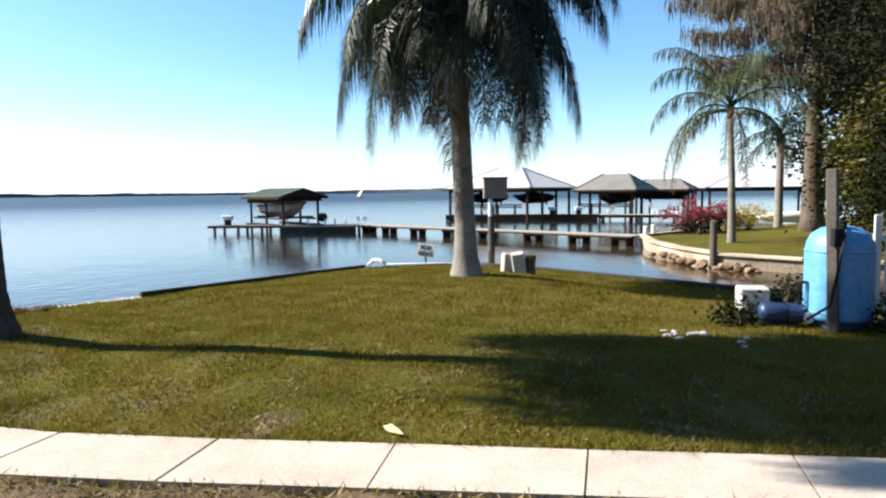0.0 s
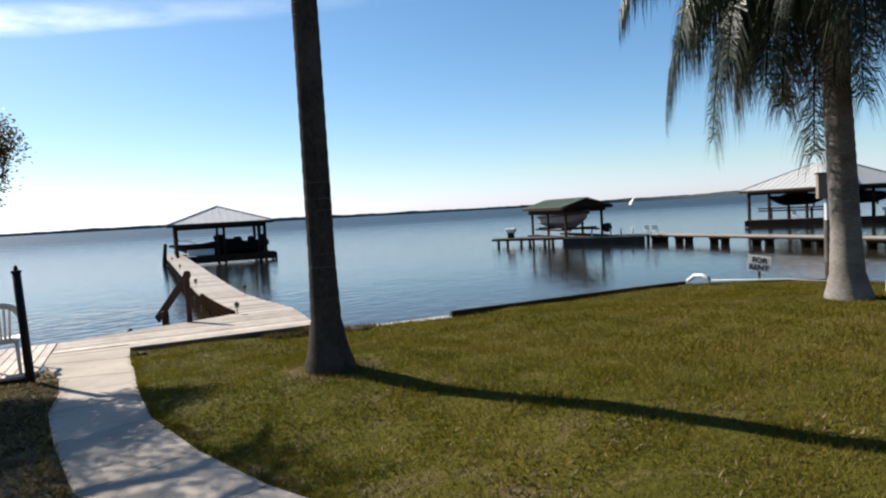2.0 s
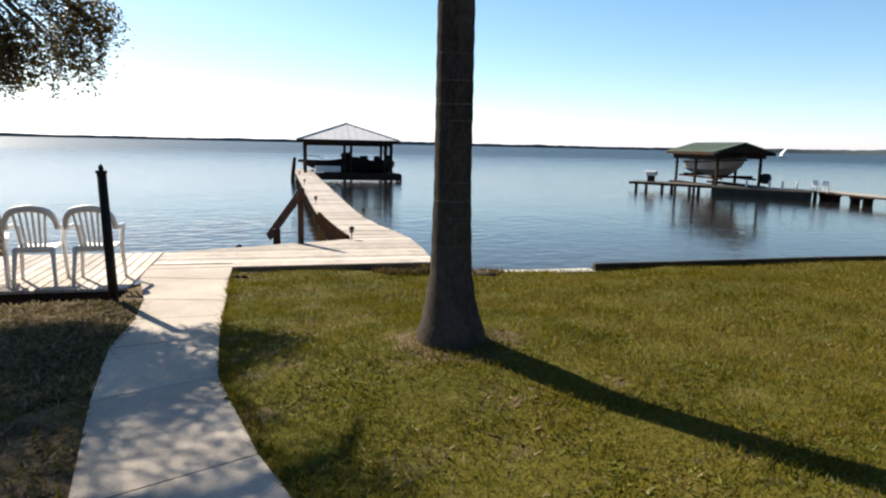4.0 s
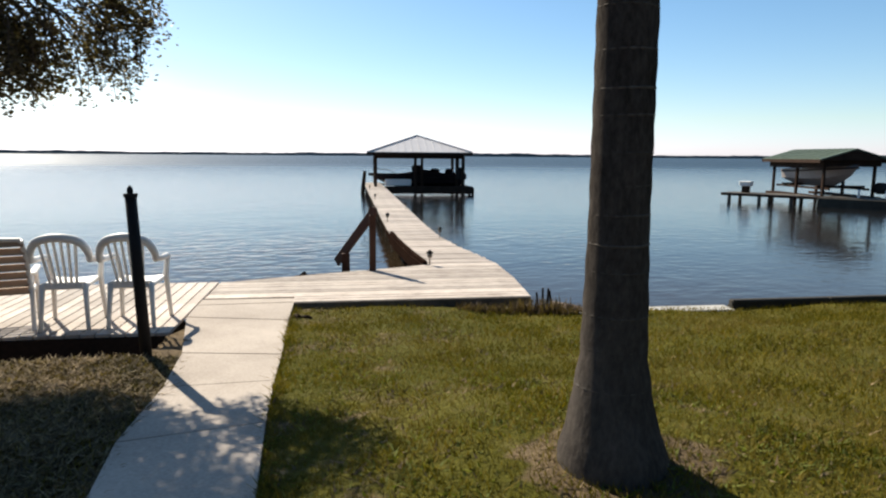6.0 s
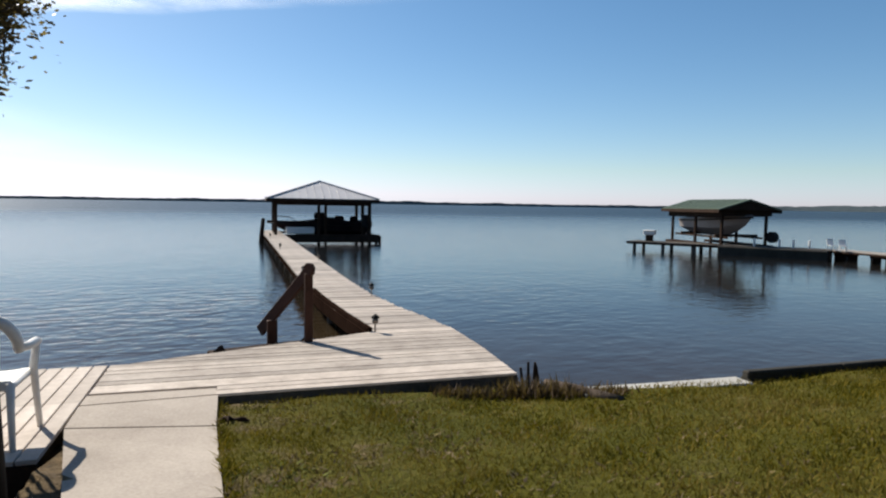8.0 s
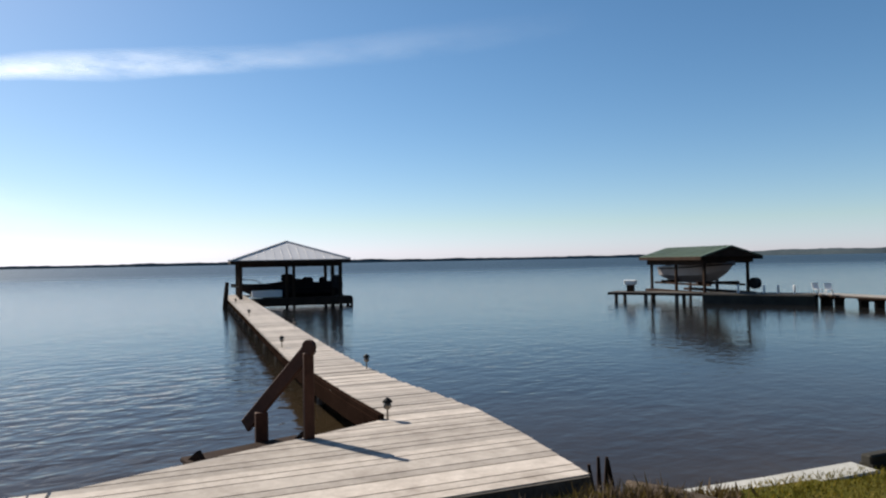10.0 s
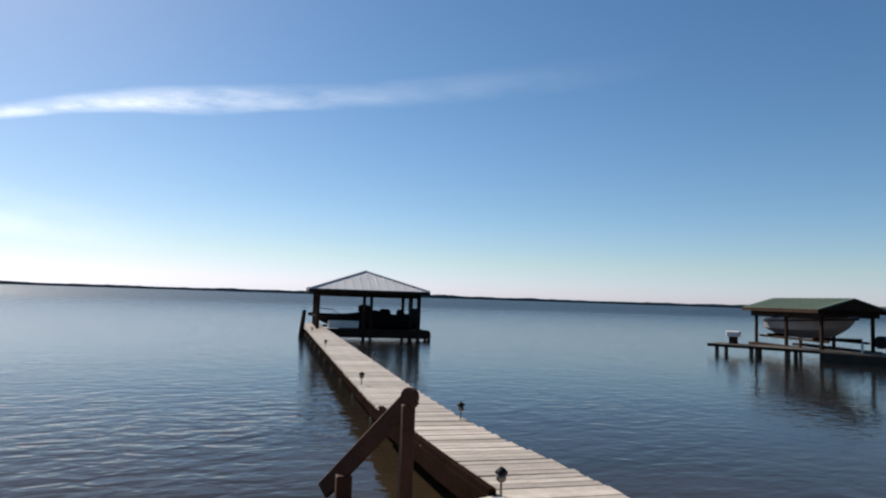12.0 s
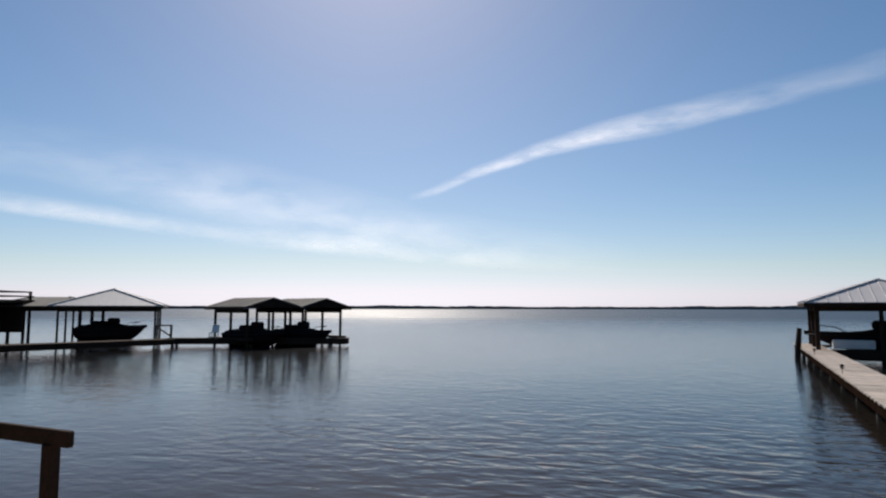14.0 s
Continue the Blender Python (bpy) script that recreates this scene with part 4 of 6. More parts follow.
def queen_palm(base, trunk_pts, radii, fronds, seed, label, low=0.5, flen=(2.6, 3.6), dead=3, leaflets=60, group="palms on the lawn", bark=None, green=None, leaf=0.62, hang=1.0, sweep=85, sag=0.17, wide=0.0125):
    rnd = random.Random(seed)
    t = thing("palm_tree", base, label, "palm tree", group)
    part("trunk", palm_trunk(Build(), trunk_pts, radii), bark or M_TRUNK, t, smooth=True)
    top = Vector(trunk_pts[-1])
    part("crownshaft", Build().tube([top, top + Vector((0, 0, 0.35)), top + Vector((0, 0, 0.7))], [radii[-1] * 1.15, radii[-1] * 1.25, radii[-1] * 0.4], 12), M_SHRUB, t, smooth=True)
    for i in range(fronds):
        fb_, lb = Build(), Build()
        az = i * 2.39996 + rnd.uniform(-0.2, 0.2)
        level = i / fronds
        rise = radians(75 - sweep * level + rnd.uniform(-8, 8))
        frond(fb_, lb, top + Vector((0, 0, 0.55 - 0.3 * level)), az, rnd.uniform(*flen), rise, sag + 0.12 * level * low, rnd, leaflets, leaf, hang, wide)
        fr = part("frond", fb_, M_SHRUB, t)
        part("foliage", lb, M_DEADFROND if i >= fronds - dead else green or M_FROND, fr)
    return t


queen_palm((0.43, 12.66, -0.04), [(0.45, 12.66, -0.12), (0.44, 12.66, 0.05), (0.43, 12.66, 0.35), (0.42, 12.66, 1.0), (0.34, 12.66, 3.1), (0.36, 12.66, 5.1)], [0.36, 0.31, 0.235, 0.2, 0.185, 0.165], 54, 3,
           "tall queen palm with drooping feather fronds and grey trunk", low=1.7, sag=0.2, flen=(2.8, 4.2), dead=7, leaflets=190, leaf=0.74, hang=1.6, sweep=105)
# its bark colour holds the shade of the side turned from the sun
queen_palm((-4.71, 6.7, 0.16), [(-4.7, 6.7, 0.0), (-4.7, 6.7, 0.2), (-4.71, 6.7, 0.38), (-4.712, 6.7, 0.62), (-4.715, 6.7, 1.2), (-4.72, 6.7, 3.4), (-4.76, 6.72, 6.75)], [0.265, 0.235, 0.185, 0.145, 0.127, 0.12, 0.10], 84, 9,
           "slender grey-trunked palm standing on the lawn", low=1.0, flen=(2.0, 2.9), dead=2, leaflets=110, bark=M_SHADETRUNK, sweep=100, leaf=0.78, hang=1.2, wide=0.02)


slim = next(o for o in bpy.data.objects if o.name.startswith("palm_tree") and o["label"].startswith("slender"))
stem = next(o for o in slim.children if o.name.startswith("trunk"))
rnd = random.Random(19)
z = 0.5
while z < 3.6:
    r = float(np.interp(z, (0.38, 0.62, 1.2, 3.4, 6.75), (0.185, 0.145, 0.127, 0.12, 0.10))) - 0.0055
    x, tilt = -4.712 - 0.005 * max(0, z - 1.2), rnd.uniform(-0.008, 0.008)
    ring = [(x + r * math.cos(k * math.tau / 20), 6.7 + r * math.sin(k * math.tau / 20), z + tilt * math.cos(k * math.tau / 20 + z)) for k in range(21)]
    part("leaf_scar", Build().tube(ring, 0.0068, 6, False), M_SCAR, stem)
    z += rnd.uniform(0.10, 0.19)


# ---- neighbours' boathouses ----
def gable_boathouse(corner, A, G, length, width, eave, ridge, deck_z, roof_mat, label, posts=3):
    """A gable roof on posts: its near eave corner, the ridge's way A and the gable's way G."""
    A, G = Vector((*A, 0)).normalized(), Vector((*G, 0)).normalized()
    c = Vector((corner[0], corner[1], 0))
    P = lambda a, g, z: c + A * a + G * g + Vector((0, 0, z))
    h = thing("boathouse", (corner[0], corner[1], deck_z), label, "boathouse", "boathouses on the lake")
    for g0, e in ((0, 1), (width, -1)):
        cs = [P(0, g0, eave), P(0, width / 2, ridge), P(length, width / 2, ridge), P(length, g0, eave)]
        roof = part("roof", roof_slab(cs, 0.06), roof_mat, h)
        part("roof_seam", ribs_on(P(0, g0, eave), P(length, g0, eave), P(length, width / 2, ridge), P(0, width / 2, ridge), 0.45), roof_mat, roof)
        part("fascia", Build().beam(P(0, g0, eave - 0.1), P(length, g0, eave - 0.1), 0.06, 0.16), M_WOOD, h)
    for a in (0.06, length - 0.06):
        g = Build().add([P(a, 0.1, eave - 0.06), P(a, width - 0.1, eave - 0.06), P(a, width / 2, ridge - 0.09), P(a + 0.05, 0.1, eave - 0.06), P(a + 0.05, width - 0.1, eave - 0.06), P(a + 0.05, width / 2, ridge - 0.09)],
                        [(0, 1, 2), (5, 4, 3), (0, 3, 4, 1), (1, 4, 5, 2), (2, 5, 3, 0)])
        part("gable", g, M_WOOD, h)
    for g in (0.45, width - 0.45):
        for k in range(posts):
            a = 0.5 + (length - 1.0) * k / (posts - 1)
            part("post", post_at(Build(), P(a, g, 0), -1.9, eave - 0.1, 0.12), M_WOOD, h)
        part("catwalk", Build().beam(P(0.3, g, deck_z - 0.06), P(length - 0.3, g, deck_z - 0.06), 0.6, 0.12), M_WOOD, h)
        part("beam", Build().beam(P(0.4, g, eave - 0.25), P(length - 0.4, g, eave - 0.25), 0.07, 0.22), M_WOOD, h)
    return h, P


def dock_run(a, b, width, label, z=-0.28, pile_gap=3.0, boards=True, mat=None, skirt=0.14):
    """A plain far dock: joined boards, side beams and piles."""
    a, b = Vector((*a, 0)), Vector((*b, 0))
    d = (b - a).normalized()
    q = Vector((-d.y, d.x, 0))
    t = thing("dock", ((a.x + b.x) / 2, (a.y + b.y) / 2, z), label, "dock", "docks of the neighbours")
    L, bb, s = (b - a).length, Build(), 0.0
    while s < L:
        bb.beam(a + d * (s + 0.07) - q * width / 2 + Vector((0, 0, z - 0.02)), a + d * (s + 0.07) + q * width / 2 + Vector((0, 0, z - 0.02)), 0.13, 0.035)
        s += 0.145
    tagged(part("decking", bb, mat or M_DOCKGREY, t), kind="stuff")
    for e in (-1, 1):
        o = q * e * (width / 2 - 0.03) + Vector((0, 0, z - 0.04 - skirt / 2))
        part("side_beam", Build().beam(a + o, b + o, 0.05, skirt), M_WOOD, t)
    s = 0.4
    while s < L:
        for e in (-1, 1):
            p = a + d * s + q * e * (width / 2 - 0.12)
            part("pile", Build().tube([(p.x, p.y, -1.9), (p.x, p.y, z - 0.05)], 0.09, 8), M_PILE, t)
        s += pile_gap
    return t


# second pier with the green-roofed boathouse
A2, G2 = (-0.6115, 0.7912), (0.7912, 0.6115)
C2 = (-9.63, 38.3)
bh2, P2 = gable_boathouse(C2, A2, G2, 6.0, 3.2, 1.46, 1.95, -0.28, M_GREENROOF, "open boathouse with green metal gable roof on dark posts")
dock_run((-14.1, 39.9), (-5.0, 38.6), 1.5, "dark grey timber dock platform round a boathouse", pile_gap=1.5, mat=M_PILE, skirt=0.1)
dock_run((-5.0, 39.2), (7.9, 26.85), 1.1, "long low pale timber dock on short trestles", pile_gap=60, skirt=0.07)
for x in (-4.4, -3.1, -1.4, 0.4, 2.2, 4.2, 6.0, 7.5):
    c = Vector((x, 39.2 - 0.957 * (x + 5.0)))
    d = Vector((0.722, -0.692)) * 0.34
    tr = thing("dock_trestle", (c.x, c.y, -0.74), "dark timber trestle carrying a low dock", "trestle", "trestles of the dock")
    part("cap_beam", Build().beam((c.x - d.x * 1.15, c.y - d.y * 1.15, -0.45), (c.x + d.x * 1.15, c.y + d.y * 1.15, -0.45), 0.6, 0.12, 0.01), M_WOOD, tr)
    for e in (-1, 1):
        part("leg", Build().beam((c.x + d.x * e, c.y + d.y * e, -1.9), (c.x + d.x * e, c.y + d.y * e, -0.5), 0.13, 0.45), M_WOOD, tr)
bulk2 = whole("dock_breakwater", Build().beam((-9.6, 38.3, -0.64), (-5.1, 37.7, -0.64), 0.3, 0.66, 0.02), M_BULK, "black timber breakwater below a dock", "breakwater")
boat((*P2(3.0, 1.65, 0)[:2], 0.12), -52.3, 5.2, 1.7, 0.8, cover=False, bow=0.3, name="motor_boat", label="white motor boat raised on a lift under a roof")
for x, y in ((-7.05, 38.9), (-6.47, 38.85), (-5.83, 38.75), (-8.13, 39.1)):
    p = thing("mooring_post", (x, y, -0.28), "short white-topped mooring post on a dock", "post", "mooring posts")
    part("shaft", Build().tube([(x, y, -1.9), (x, y, 0.04)], 0.05, 10), M_WHITE, p)
    part("cap", Build().tube([(x, y, 0.04), (x, y, 0.07), (x, y, 0.1)], [0.06, 0.05, 0.01], 10), M_WHITE, p)
part("valance", Build().beam(P2(0.3, 0.3, 1.2), P2(5.7, 0.3, 1.2), 0.04, 0.36), M_WOOD, bh2)
part("valance", Build().beam(P2(0.3, 0.3, 1.26), P2(0.3, 2.9, 1.26), 0.04, 0.26), M_WOOD, bh2)
for g_ in (0.7, 2.5):
    part("lift_rail", Build().beam(P2(0.4, g_, 0.06), P2(5.6, g_, 0.06), 0.08, 0.1), M_WOOD, bh2)
for a_ in (1.2, 4.6):
    part("cradle_beam", Build().beam(P2(a_, 0.5, 0.14), P2(a_, 2.75, 0.14), 0.12, 0.14), M_WOOD, bh2)
c = P2(0.25, 2.95, 0.12)
part("hose_reel", Build().tube([c - Vector((0.08, 0.1, 0)), c + Vector((0.08, 0.1, 0))], [0.27, 0.27], 16), M_BLACK, bh2, "round black hose reel")


def dock_box(x, y, z, label):
    o = thing("dock_box", (x, y, z), label, "box")
    part("body", Build().box((x, y, z + 0.42), (0.56, 0.45, 0.18), chamfer=0.03), M_WHITE, o)
    part("lid", Build().box((x, y, z + 0.54), (0.62, 0.5, 0.07), chamfer=0.03), M_WHITE, o)
    part("base", Build().box((x, y, z + 0.165), (0.34, 0.3, 0.33)), M_WOOD, o)


dock_box(-13.2, 39.9, -0.28, "white storage box on a dock's end")


def deck_chair_far(x, y, z, turn, size=0.54):
    o = thing("garden_chair", (x, y, z), "small white garden chair on a far dock", "chair", "white chairs on docks", turn=turn)
    for nm, bb in (("seat", Build().box((0, 0, 0.4), (0.5, 0.5, 0.04))), ("backrest", Build().beam((0, 0.24, 0.4), (0, 0.42, 0.9), 0.5, 0.04)),
                   *[("leg", Build().beam((sx * 0.22, sy * 0.22, 0), (sx * 0.22, sy * 0.22, 0.4), 0.05, 0.05)) for sx in (-1, 1) for sy in (-1, 1)]):
        p = new(nm, bb.data(nm, M_WHITE))
        p.parent = o
    o.scale = (size, size, size)
    return o


deck_chair_far(-4.95, 38.25, -0.28, 30)
deck_chair_far(-4.55, 37.85, -0.28, 10)

# hip-roofed boathouses up the shore
bh3, P3, ix3, iy3 = hip_boathouse((5.75, 55.76), -36.3, 4.13, 4.15, 1.86, 3.59, -0.28, M_WHITEROOF, "large boathouse with pale metal hip roof on posts", posts=4, ridge=1.0)
# hulls below the roofs take the near-black colour as their shade
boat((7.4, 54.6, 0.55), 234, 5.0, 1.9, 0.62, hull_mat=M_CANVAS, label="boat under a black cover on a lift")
boat((3.6, 56.4, 0.6), 234, 5.0, 1.9, 0.62, hull_mat=M_CANVAS, label="boat under a black cover, roof shade in its hull colour")
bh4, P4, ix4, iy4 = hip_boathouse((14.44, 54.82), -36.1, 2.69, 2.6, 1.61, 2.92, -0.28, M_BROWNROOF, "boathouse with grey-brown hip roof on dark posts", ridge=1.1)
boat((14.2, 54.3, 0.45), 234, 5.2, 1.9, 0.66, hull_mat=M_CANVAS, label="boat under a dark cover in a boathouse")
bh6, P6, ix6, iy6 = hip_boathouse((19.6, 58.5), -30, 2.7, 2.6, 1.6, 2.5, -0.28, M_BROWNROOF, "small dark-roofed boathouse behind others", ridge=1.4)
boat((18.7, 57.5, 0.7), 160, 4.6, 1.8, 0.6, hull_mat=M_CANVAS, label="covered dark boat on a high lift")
bh5, P5, ix5, iy5 = hip_boathouse((28.0, 58.5), -10, 5.0, 3.4, 1.7, 2.9, -0.28, M_ROOF, "grey-roofed boathouse beyond the island lawn", ridge=2.0)
for hs_, P_, xs_, y_, zs_ in ((bh3, P3, (-2.6, -1.2, 0.4, 2.0), -3.0, (0.3, 0.48)), (bh4, P4, (-1.4, 0.2, 1.5), -1.9, (0.25, 0.42))):
    for z_ in zs_:
        part("lift_beam", Build().beam(P_(xs_[0] - 0.8, y_, z_), P_(xs_[-1] + 0.8, y_, z_), 0.1, 0.1), M_WOOD, hs_)
    for x_ in xs_:
        part("lift_post", Build().beam(P_(x_, y_ + 0.3, -1.9), P_(x_, y_ + 0.3, zs_[1]), 0.12, 0.12), M_PILE, hs_)
dock_run((0.4, 53.4), (12.0, 50.6), 1.8, "far dark dock in front of boathouses", pile_gap=2.6, skirt=0.4, mat=M_WOOD)
dock_run((12.0, 50.6), (24.0, 46.5), 1.4, "far grey dock below a boathouse", pile_gap=2.6, skirt=0.2)
for x, y, t, k in ((16.0, 49.25, 60, 1.0), (17.3, 48.8, 60, 1.0), (3.4, 52.7, 20, 0.6), (12.9, 50.3, 200, 0.8)):
    deck_chair_far(x, y, -0.28, t, k)
dock_box(10.6, 51.0, -0.28, "white storage box on a far dock")
dock_box(8.6, 51.5, -0.28, "white storage box beside a boathouse post")

# the group of boathouses down the shore
RV, FV = Vector((0.295, 0.955)), Vector((-0.955, 0.295))
AW, GW = tuple(-RV * 0.7 + FV * 0.71), tuple(RV * 0.71 + FV * 0.7)
E14 = Vector((-8.86, 7.19))


def down_shore(px, depth):
    """A plan place by its slant to the side and its depth along the shore's view."""
    return E14 + FV * depth + RV * depth * px


w0 = down_shore(-0.304, 35.5)
gable_boathouse(w0, AW, GW, 4.9, 3.6, 1.5, 2.02, -0.28, M_BROWNROOF, "open boathouse with brown gable roof on slim posts")
w1 = w0 + Vector(GW) * 3.55
gable_boathouse(w1, AW, GW, 4.9, 3.6, 1.5, 2.02, -0.28, M_BROWNROOF, "second brown gable of a double boathouse")
# hulls and consoles here carry the roof's shade in their colour
for k, (px, dd) in enumerate(((-0.285, 37.5), (-0.215, 38.5))):
    c = down_shore(px, dd)
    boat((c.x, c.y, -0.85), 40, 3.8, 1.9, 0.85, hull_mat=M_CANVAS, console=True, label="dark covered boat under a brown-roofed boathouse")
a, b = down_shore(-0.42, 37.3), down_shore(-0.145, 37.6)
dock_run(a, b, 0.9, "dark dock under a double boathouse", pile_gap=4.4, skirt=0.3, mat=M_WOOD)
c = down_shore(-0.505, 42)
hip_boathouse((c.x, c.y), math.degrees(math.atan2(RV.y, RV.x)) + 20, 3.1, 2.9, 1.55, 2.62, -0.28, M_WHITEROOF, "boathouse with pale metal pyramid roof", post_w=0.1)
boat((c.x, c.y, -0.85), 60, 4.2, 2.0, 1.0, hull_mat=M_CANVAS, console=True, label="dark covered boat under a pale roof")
c = down_shore(-0.60, 47)
hip_boathouse((c.x, c.y), math.degrees(math.atan2(RV.y, RV.x)) + 10, 3.2, 2.8, 1.55, 2.2, -0.28, M_BROWNROOF, "low brown-roofed boathouse on the water", ridge=1.2)
c = down_shore(-0.725, 43)
sd = thing("boathouse", (c.x, c.y, -0.28), "dark boathouse with a flat sundeck and railing on top", "boathouse", "boathouses on the lake")
mS = pose(c.x, c.y, 0, 0, 0, math.degrees(math.atan2(RV.y, RV.x)))
PS = lambda x, y, z: mS @ Vector((x, y, z))
part("roof_deck", Build().box(PS(0, 0, 1.85), (5.4, 5.0, 0.2), mS), M_WOOD, sd)
part("wall", Build().box(PS(0, 1.5, 0.75), (5.0, 0.12, 2.0), mS), M_WOOD, sd)
part("wall", Build().box(PS(1.2, 0, 0.75), (0.12, 3.0, 1.9), mS), M_WOOD, sd)
for x in (-2.5, 0.0, 2.5):
    for y in (-2.3, 2.3):
        part("post", Build().beam(PS(x, y, -1.9), PS(x, y, 2.5), 0.14, 0.14), M_WOOD, sd)
for z in (2.2, 2.5):
    for y in (-2.3, 2.3):
        part("rail", Build().beam(PS(-2.6, y, z), PS(2.6, y, z), 0.06, 0.08), M_WOOD, sd)
    part("rail", Build().beam(PS(2.5, -2.3, z), PS(2.5, 2.3, z), 0.06, 0.08), M_WOOD, sd)
a, b = down_shore(-0.75, 28.5), down_shore(-0.42, 36.2)
dw = dock_run(a, b, 1.2, "long dark dock leading to boathouses", pile_gap=5.0, skirt=0.26, mat=M_WOOD)
c = down_shore(-0.35, 37.3)
deck_chair_far(c.x, c.y, -0.28, 70, 0.8)
a, b = down_shore(-0.44, 37.0), down_shore(-0.415, 37.4)
gate = thing("dock_gate", (a.x, a.y, -0.28), "dark cross-braced timber gate on a dock", "gate")
for p in (a, b):
    part("post", Build().beam((p.x, p.y, -0.5), (p.x, p.y, 0.45), 0.09, 0.09), M_WOOD, gate)
part("brace", Build().beam((a.x, a.y, 0.4), (b.x, b.y, -0.2), 0.05, 0.08), M_WOOD, gate)
part("rail", Build().beam((a.x, a.y, 0.42), (b.x, b.y, 0.42), 0.05, 0.08), M_WOOD, gate)

# far sail
SX, SY = -38.5, 303.0
sb = thing("sailboat", (SX, SY, WATER), "small sailing boat with curved white sail far out on the lake", "sailboat")
part("hull", Build().add([(SX - 1.6, SY, WATER), (SX + 1.4, SY, WATER), (SX + 1.9, SY, WATER + 0.5), (SX - 1.9, SY, WATER + 0.5), (SX, SY - 0.7, WATER + 0.5), (SX, SY + 0.7, WATER + 0.5)], [(0, 1, 2, 4, 3), (1, 0, 3, 5, 2), (3, 4, 2, 5)]), M_WHITE, sb)
sail = Build()
for i in range(9):
    f = i / 8
    x0, w = SX - 1.2 + 2.6 * f ** 1.5, 1.7 * (1 - f) ** 0.6 + 0.08
    sail.v += [(x0, SY, 0.05 + 3.2 * f), (x0 + w * 0.5, SY - w * 0.5, 0.05 + 3.2 * f), (x0 + w * 0.75, SY - w * 1.2, 0.05 + 3.2 * f)]
sail.f = [(3 * i + k, 3 * i + k + 1, 3 * i + k + 4, 3 * i + k + 3) for i in range(8) for k in (0, 1)]
part("sail", sail, M_WHITE, sb, smooth=True)
part("mast", Build().tube([(SX - 1.2, SY, -0.3), (SX - 0.6, SY, 1.2), (SX + 1.4, SY, 3.3)], 0.05, 6), M_WHITE, sb)


# ---- seawalls ----
def bulkhead(line, top, cap_w, cap_h, wall_mat, cap_mat, label, board=0.0):
    t = thing("seawall", (line[0][0], line[0][1], top), label, "seawall", kind="structure")
    for (x0, y0), (x1, y1) in zip(line, line[1:]):
        part("wall_panel", Build().beam((x0, y0, (top - 1.95) / 2), (x1, y1, (top - 1.95) / 2), 0.12, top + 1.9), wall_mat, t)
        if cap_h:
            part("cap", Build().beam((x0, y0, top), (x1, y1, top), cap_w, cap_h, 0.015), cap_mat, t)
    return t


bulkhead([(-7.2, 11.0), (-6.53, 11.68), (-5.85, 12.42)], -0.38, 0.28, 0.07, M_WALL, M_CAP, "low seawall with grey concrete cap along the lawn")
bulkhead([(-5.85, 12.42), (-4.97, 13.42), (-4.1, 14.42), (-3.1, 15.6), (-2.05, 16.7)], -0.30, 0.10, 0.10, M_BULK, M_BULK, "black board seawall along the lawn's lake edge")
bulkhead([(-2.05, 16.7), (0.3, 17.55), (1.2, 17.3), (2.3, 16.45), (4.33, 14.3), (5.92, 12.6), (9.0, 10.0), (14.0, 8.0)], -0.36, 0.16, 0.08, M_BULK, M_BULK, "dark timber seawall round the lawn's point")
bulkhead([(12.0, 30.5), (8.35, 27.3), (7.75, 24.0), (7.75, 21.5), (8.15, 19.3)], -0.32, 0.3, 0.1, M_ISLEWALL, M_ISLEWALL, "pale concrete seawall of the island lawn")
bulkhead([(8.15, 19.3), (9.75, 17.5), (14.0, 14.6), (22.0, 13.4)], -0.34, 0.3, 0.09, M_WALL, M_ISLEWALL, "stained brown concrete seawall along the canal")
rs = random.Random(11)
stone_data = []
for k in range(5):
    bm = bmesh.new()
    bmesh.ops.create_icosphere(bm, subdivisions=1, radius=0.16)
    for v in bm.verts:
        v.co *= rs.uniform(0.7, 1.25)
        v.co.z *= 0.7
    me = bpy.data.meshes.new("stone")
    bm.to_mesh(me)
    bm.free()
    me.materials.append(M_STONE)
    stone_data.append(me)
for k in range(40):
    t = rs.random()
    c = Vector((7.65, 22.6)).lerp(Vector((8.0, 19.1)), t) if k < 28 else Vector((8.0, 19.1)).lerp(Vector((9.0, 18.0)), rs.random())
    o = new("stone", stone_data[k % 5])
    o.matrix_basis = pose(c.x - rs.uniform(0.05, 0.45), c.y - rs.uniform(0, 0.2), WATER + rs.uniform(-0.05, 0.16), 0, 0, rs.uniform(0, 360))
    tagged(o, "rough brown bank stone at the seawall's foot", "stone", "stones at the seawall")
for x, y, z0, z1, r, nm, lb in ((8.0, 19.25, -1.9, 0.62, 0.11, "mooring_post", "weathered timber mooring post at the canal corner"), (8.45, 27.2, -0.3, 0.02, 0.09, "wall_lamp_post", "short white post on the seawall corner"), (9.0, 27.9, -0.3, 0.05, 0.09, "wall_lamp_post", "short white post on the seawall")):
    p = thing(nm, (x, y, z0), lb, "post")
    part("shaft", Build().tube([(x, y, z0), (x, y, z1)], [r, r * 0.95], 10), M_PILE if nm == "mooring_post" else M_WHITE, p)
    part("cap", Build().tube([(x, y, z1), (x, y, z1 + 0.05)], [r * 1.05, r * 0.5], 10), M_PILE if nm == "mooring_post" else M_WHITE, p)

